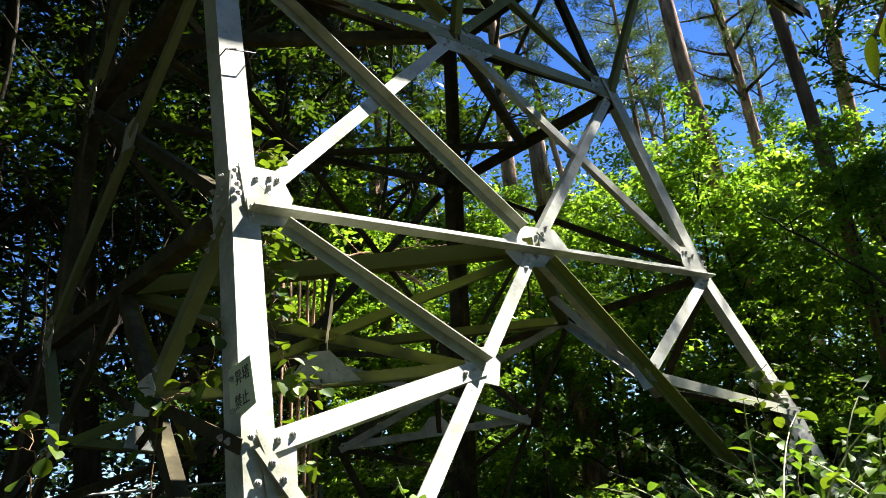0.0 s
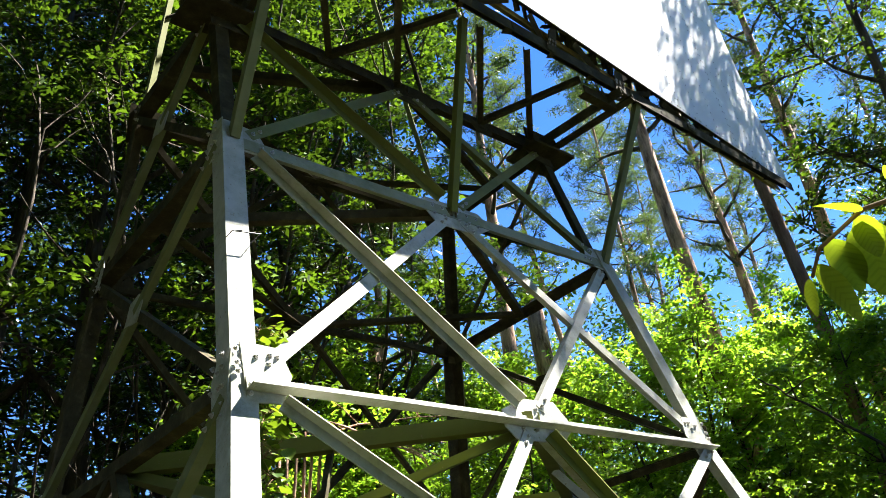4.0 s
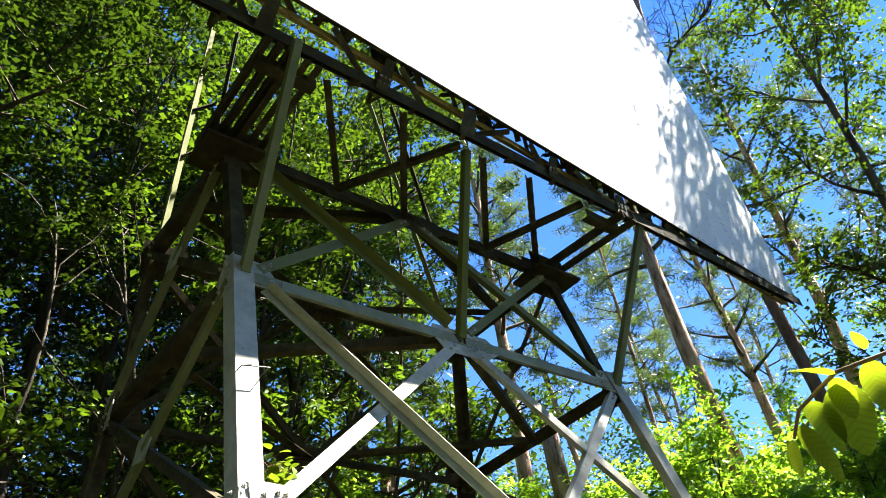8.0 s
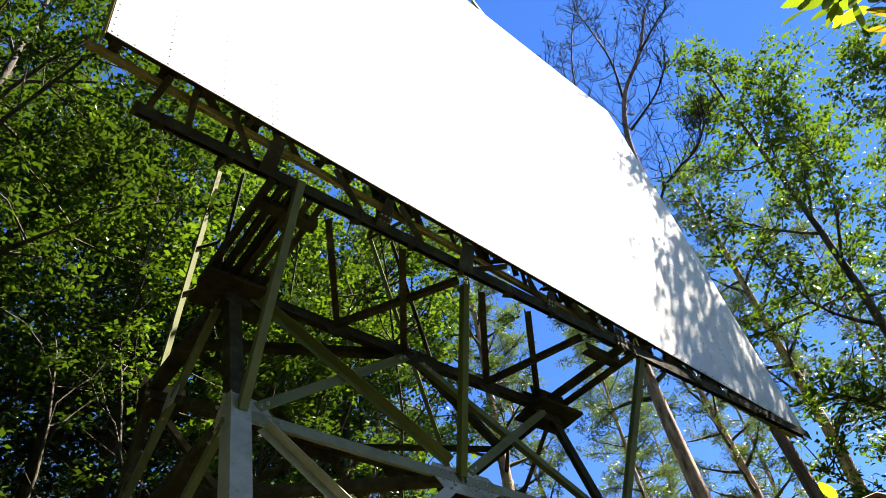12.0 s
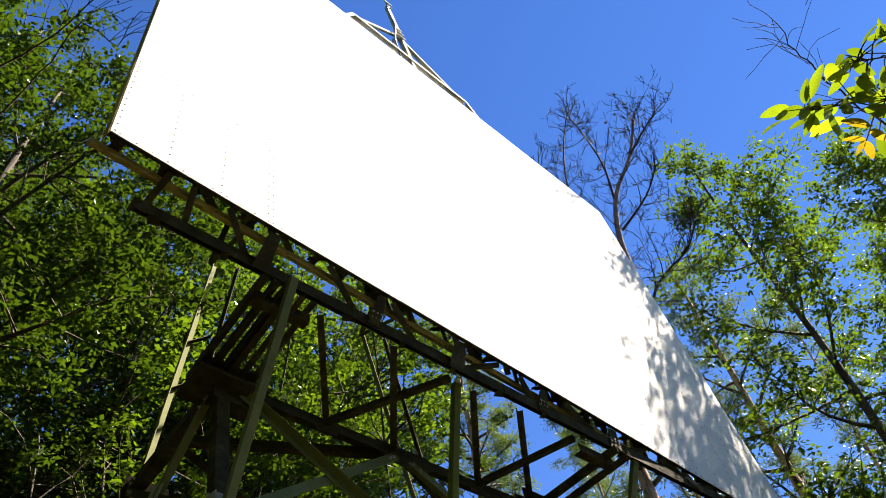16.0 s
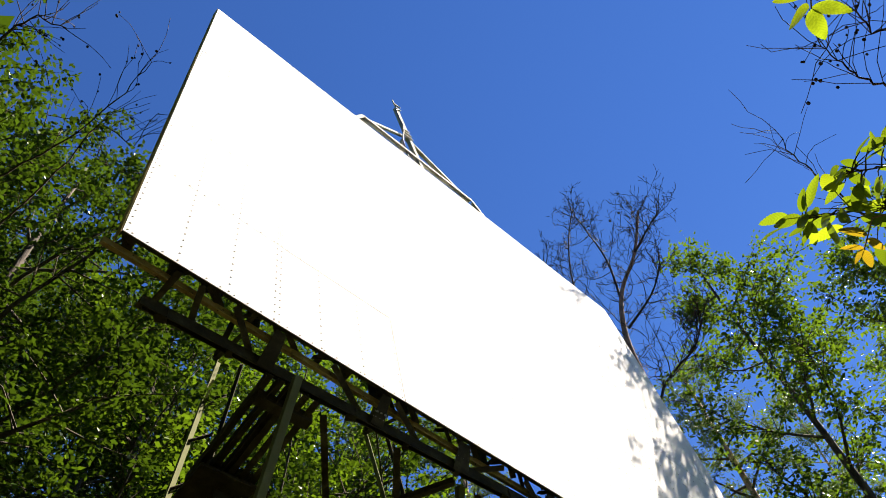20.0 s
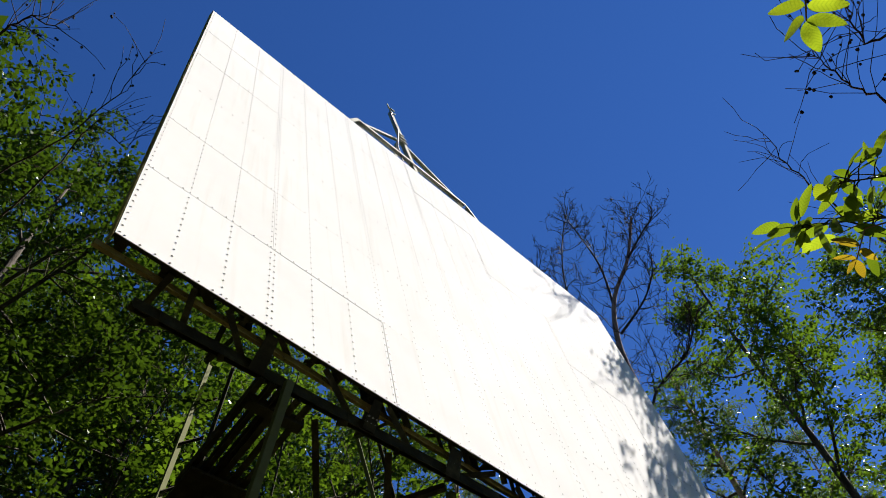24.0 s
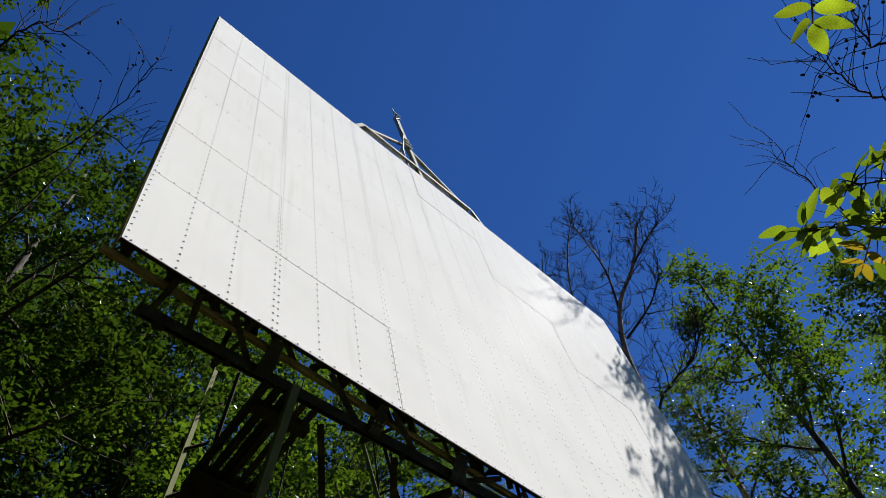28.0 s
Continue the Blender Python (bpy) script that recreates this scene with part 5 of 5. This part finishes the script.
def arching_stems():
    """Long pale bramble stems that bow over the brush."""
    rng = random.Random(12)
    for i in range(11):
        a, far = rng.uniform(53, 73), rng.uniform(3.0, 4.2)
        x, y, z = from_eye(a, far)
        ob = thing("bramble_stem", "pale thin bramble stem arching over the brush", "stem", (x, y, z), "bramble stems")
        w, h, l = rng.uniform(0, 6.28), rng.uniform(1.3, 2.1), rng.uniform(0.3, 1.0)
        pts = [Vector((math.cos(w) * l * s * s, math.sin(w) * l * s * s, -0.05 + h * (s - 0.42 * s * s) / 0.58)) for s in [k / 12 for k in range(13)]]
        stem_part("stem", pts, 0.007, 0.002, STEM, ob)
        for k in range(7):
            p = pts[rng.randint(5, 12)]
            d = Vector((rng.uniform(-1, 1), rng.uniform(-1, 1), rng.uniform(-0.6, 0.5))).normalized()
            child("leaf", HEART, ob, "", aim(p, p + d * rng.uniform(0.05, 0.1), rng.uniform(-30, 30)))


arching_stems()

# ---- sign on the leg ----
sign = thing("warning_sign", "pale square sign plate with black characters on a steel leg", "sign", (-2.236, -1.78, 2.0))
plate("plate", [(0, 0.032, -0.017), (0, 0.035, 0.204), (0, -0.152, 0.226), (0, -0.181, 0.036)], (-1, 0, 0), 0.004, sign, SIGN)
for z in (0.03, 0.16):
    bolt((-0.004, 0.002, z), (-1, 0, 0), sign)
for text, y, z in (("\u6607\u5854", -0.085, 0.14), ("\u7981\u6b62", -0.075, 0.045)):
    cu = bpy.data.curves.new("lettering", "FONT")
    cu.body, cu.size, cu.align_x, cu.extrude = text, 0.062, "CENTER", 0.0006
    cu.materials.append(INK)
    ob = child("lettering", cu, sign, "black printed characters")
    ob.matrix_basis = Matrix.Translation((-0.0055, y, z)) @ Matrix(((0, 0, -1, 0), (-1, 0, 0, 0), (0, 1, 0, 0), (0, 0, 0, 1))) @ pose(0, 0, 0, 0, 0, 8)

# ---- fence ----
def fence():
    """A chain-link fence behind the tower."""
    x0, x1, y = -2.0, 6.0, 4.4
    z0 = ground_height(2.0, y) - 0.1
    ob = thing("chain_link_fence", "low grey chain-link fence with thin posts", "fence", (x0, y, z0))
    h = 1.35
    for i in range(5):
        pz = ground_height(x0 + i * 2, y) - z0 - 0.2
        stem_part("post", [(i * 2, 0, pz), (i * 2, 0, h + 0.06)], 0.03, 0.03, WIRE, ob)
    stem_part("rail", [(0, 0, h), (8, 0, h)], 0.018, 0.018, WIRE, ob)
    vs, fs = [], []
    step, r = 0.075, 0.0035
    for s in (1, -1):
        for k in range(int((8 + h) / step)):
            a = k * step - (h if s > 0 else 0)
            lo, hi = max(0, -a if s > 0 else a - 8), min(h, 8 - a if s > 0 else a)
            if hi - lo < 0.02:
                continue
            p, q = Vector((a + s * lo, 0.004 * s, lo)), Vector((a + s * hi, 0.004 * s, hi))
            v, f = tube([p, q], [r, r], 3)
            n = len(vs)
            vs += v
            fs += [tuple(i + n for i in t) for t in f]
    child("mesh", raw_mesh("mesh", vs, fs, WIRE), ob, "diamond wire mesh")


fence()


# ---- branches ----
def lean_branch(label, pts, r, mat, group=""):
    """A bare crooked branch with a few side twigs."""
    rng = random.Random(int(abs(pts[0][0]) * 100))
    o = Vector(pts[0])
    ob = thing("bare_branch", label, "branch", o, group)
    line = []
    for a, b in zip(pts, pts[1:]):
        for k in range(5):
            line.append(Vector(a).lerp(Vector(b), k / 5) - o + Vector((rng.uniform(-1, 1), rng.uniform(-1, 1), rng.uniform(-1, 1))) * r * 0.9)
    line.append(Vector(pts[-1]) - o)
    stem_part("stem", line, r, r * 0.3, mat, ob)
    for k in range(5):
        p = line[rng.randint(3, len(line) - 2)]
        d = Vector((rng.uniform(-1, 1), rng.uniform(-1, 1), rng.uniform(-0.4, 0.8))).normalized() * rng.uniform(0.2, 0.6)
        stem_part("twig", [p, p + d * 0.5 + Vector((0, 0, 0.03)), p + d], r * 0.35, r * 0.12, mat, ob)


for k in range(6):
    lean_branch("pale dead branch fallen among the trees", [(0.3 + 0.25 * k, 2.6 + 0.3 * k, ground_height(0.3, 2.6)), (0.8 + 0.12 * k, 2.95, 4.2 + 0.09 * k), (2.0 + 0.2 * k, 3.05, 4.7 - 0.07 * k), (3.3, 2.7 + 0.12 * k, 4.85 - 0.16 * k)], 0.024, BARK_PINE, "fallen branches")
lean_branch("dark bare branch leaning out of the brush", [(6.4, -2.4, ground_height(6.4, -2.4)), (6.2, -2.0, 2.2), (5.6, -1.6, 3.2), (5.2, -1.0, 3.94), (4.9, -0.7, 4.3)], 0.03, BARK_DARK)

# ---- wire tie round the leg ----
tie = thing("wire_tie", "thin dark wire tied round a steel leg", "wire", (-1.915, -1.29, 4.0))
ring = [Vector((x, y, 0.02 * math.sin(3 * x * 9))) for x, y in ((-0.07, -0.09), (0.1, -0.085), (0.1, 0.07), (-0.07, 0.08), (-0.075, -0.085), (-0.02, -0.1))]
stem_part("wire", ring, 0.004, 0.004, INK, tie)


# ---- fruiting twigs ----
def fruiting_branch(label, pts, r, twigs, seed, fruit=3):
    """A leafless branch with zigzag twigs that carry small round cones."""
    rng = random.Random(seed)
    o = Vector(pts[0])
    ob = thing("bare_branch", label, "branch", o, "fruiting branches")
    line = []
    for a, b in zip(pts, pts[1:]):
        for k in range(4):
            line.append(Vector(a).lerp(Vector(b), k / 4) - o + Vector((rng.uniform(-1, 1), rng.uniform(-1, 1), rng.uniform(-1, 1))) * 0.02)
    line.append(Vector(pts[-1]) - o)
    stem_part("stem", line, r, r * 0.3, BARK_DEAD, ob)
    run = (line[-1] - line[0]).normalized()
    for k in range(twigs):
        i = rng.randint(4, len(line) - 1)
        d = (run * 0.9 + Vector((rng.uniform(-1, 1), rng.uniform(-1, 1), rng.uniform(-0.8, 0.8)))).normalized()
        step, bend = rng.uniform(0.09, 0.2), [line[i]]
        for s in range(4):
            d = (d + Vector((rng.uniform(-1, 1), rng.uniform(-1, 1), rng.uniform(-1, 1))) * 0.35).normalized()
            bend.append(bend[-1] + d * step)
        twig = stem_part("twig", bend, r * 0.3, 0.0025, BARK_DEAD, ob)
        for s in range(rng.randint(0, fruit)):
            q = bend[rng.randint(2, 4)] + Vector((rng.uniform(-1, 1), rng.uniform(-1, 1), rng.uniform(-1, 0.2))) * 0.03
            child("cone", CONE, twig, "", Matrix.Translation(q) @ Matrix.Scale(rng.uniform(0.010, 0.017), 4))


fruiting_branch("leafless dark branch with small round cones", [(-4.61, 0.25, 10.04), (-4.25, -0.32, 10.4), (-4.0, -0.84, 10.66), (-3.87, -1.31, 10.87), (-3.81, -1.73, 11.02)], 0.013, 16, 1)
fruiting_branch("leafless dark branch with small round cones", [(-4.24, 0.61, 9.83), (-4.02, -0.26, 10.37), (-3.91, -0.9, 10.69), (-3.5, -0.87, 10.67), (-3.46, -1.29, 10.85)], 0.012, 16, 2)
fruiting_branch("leafless dark branch with small round cones", [(-5.23, -0.73, 10.5), (-5.15, -1.27, 10.76), (-5.0, -1.51, 10.87), (-4.72, -1.56, 10.92)], 0.018, 18, 3)
fruiting_branch("leafless crooked branch with a few cones", [(0.77, -6.2, 6.69), (0.49, -6.16, 6.93), (0.33, -6.1, 7.07), (0.15, -6.11, 7.2), (0.05, -6.12, 7.27)], 0.012, 22, 4, 2)
fruiting_branch("leafless crooked branch with fine twigs", [(2.66, -5.56, 7.75), (2.24, -5.47, 8.17), (1.86, -5.48, 8.5), (1.64, -5.5, 8.67), (1.45, -5.56, 8.81)], 0.012, 18, 5, 0)
fruiting_branch("leafless crooked branch with many cones", [(0.28, -6.57, 7.0), (0.21, -6.38, 7.1), (0.06, -6.45, 7.19), (-0.1, -6.52, 7.28)], 0.012, 26, 6, 4)
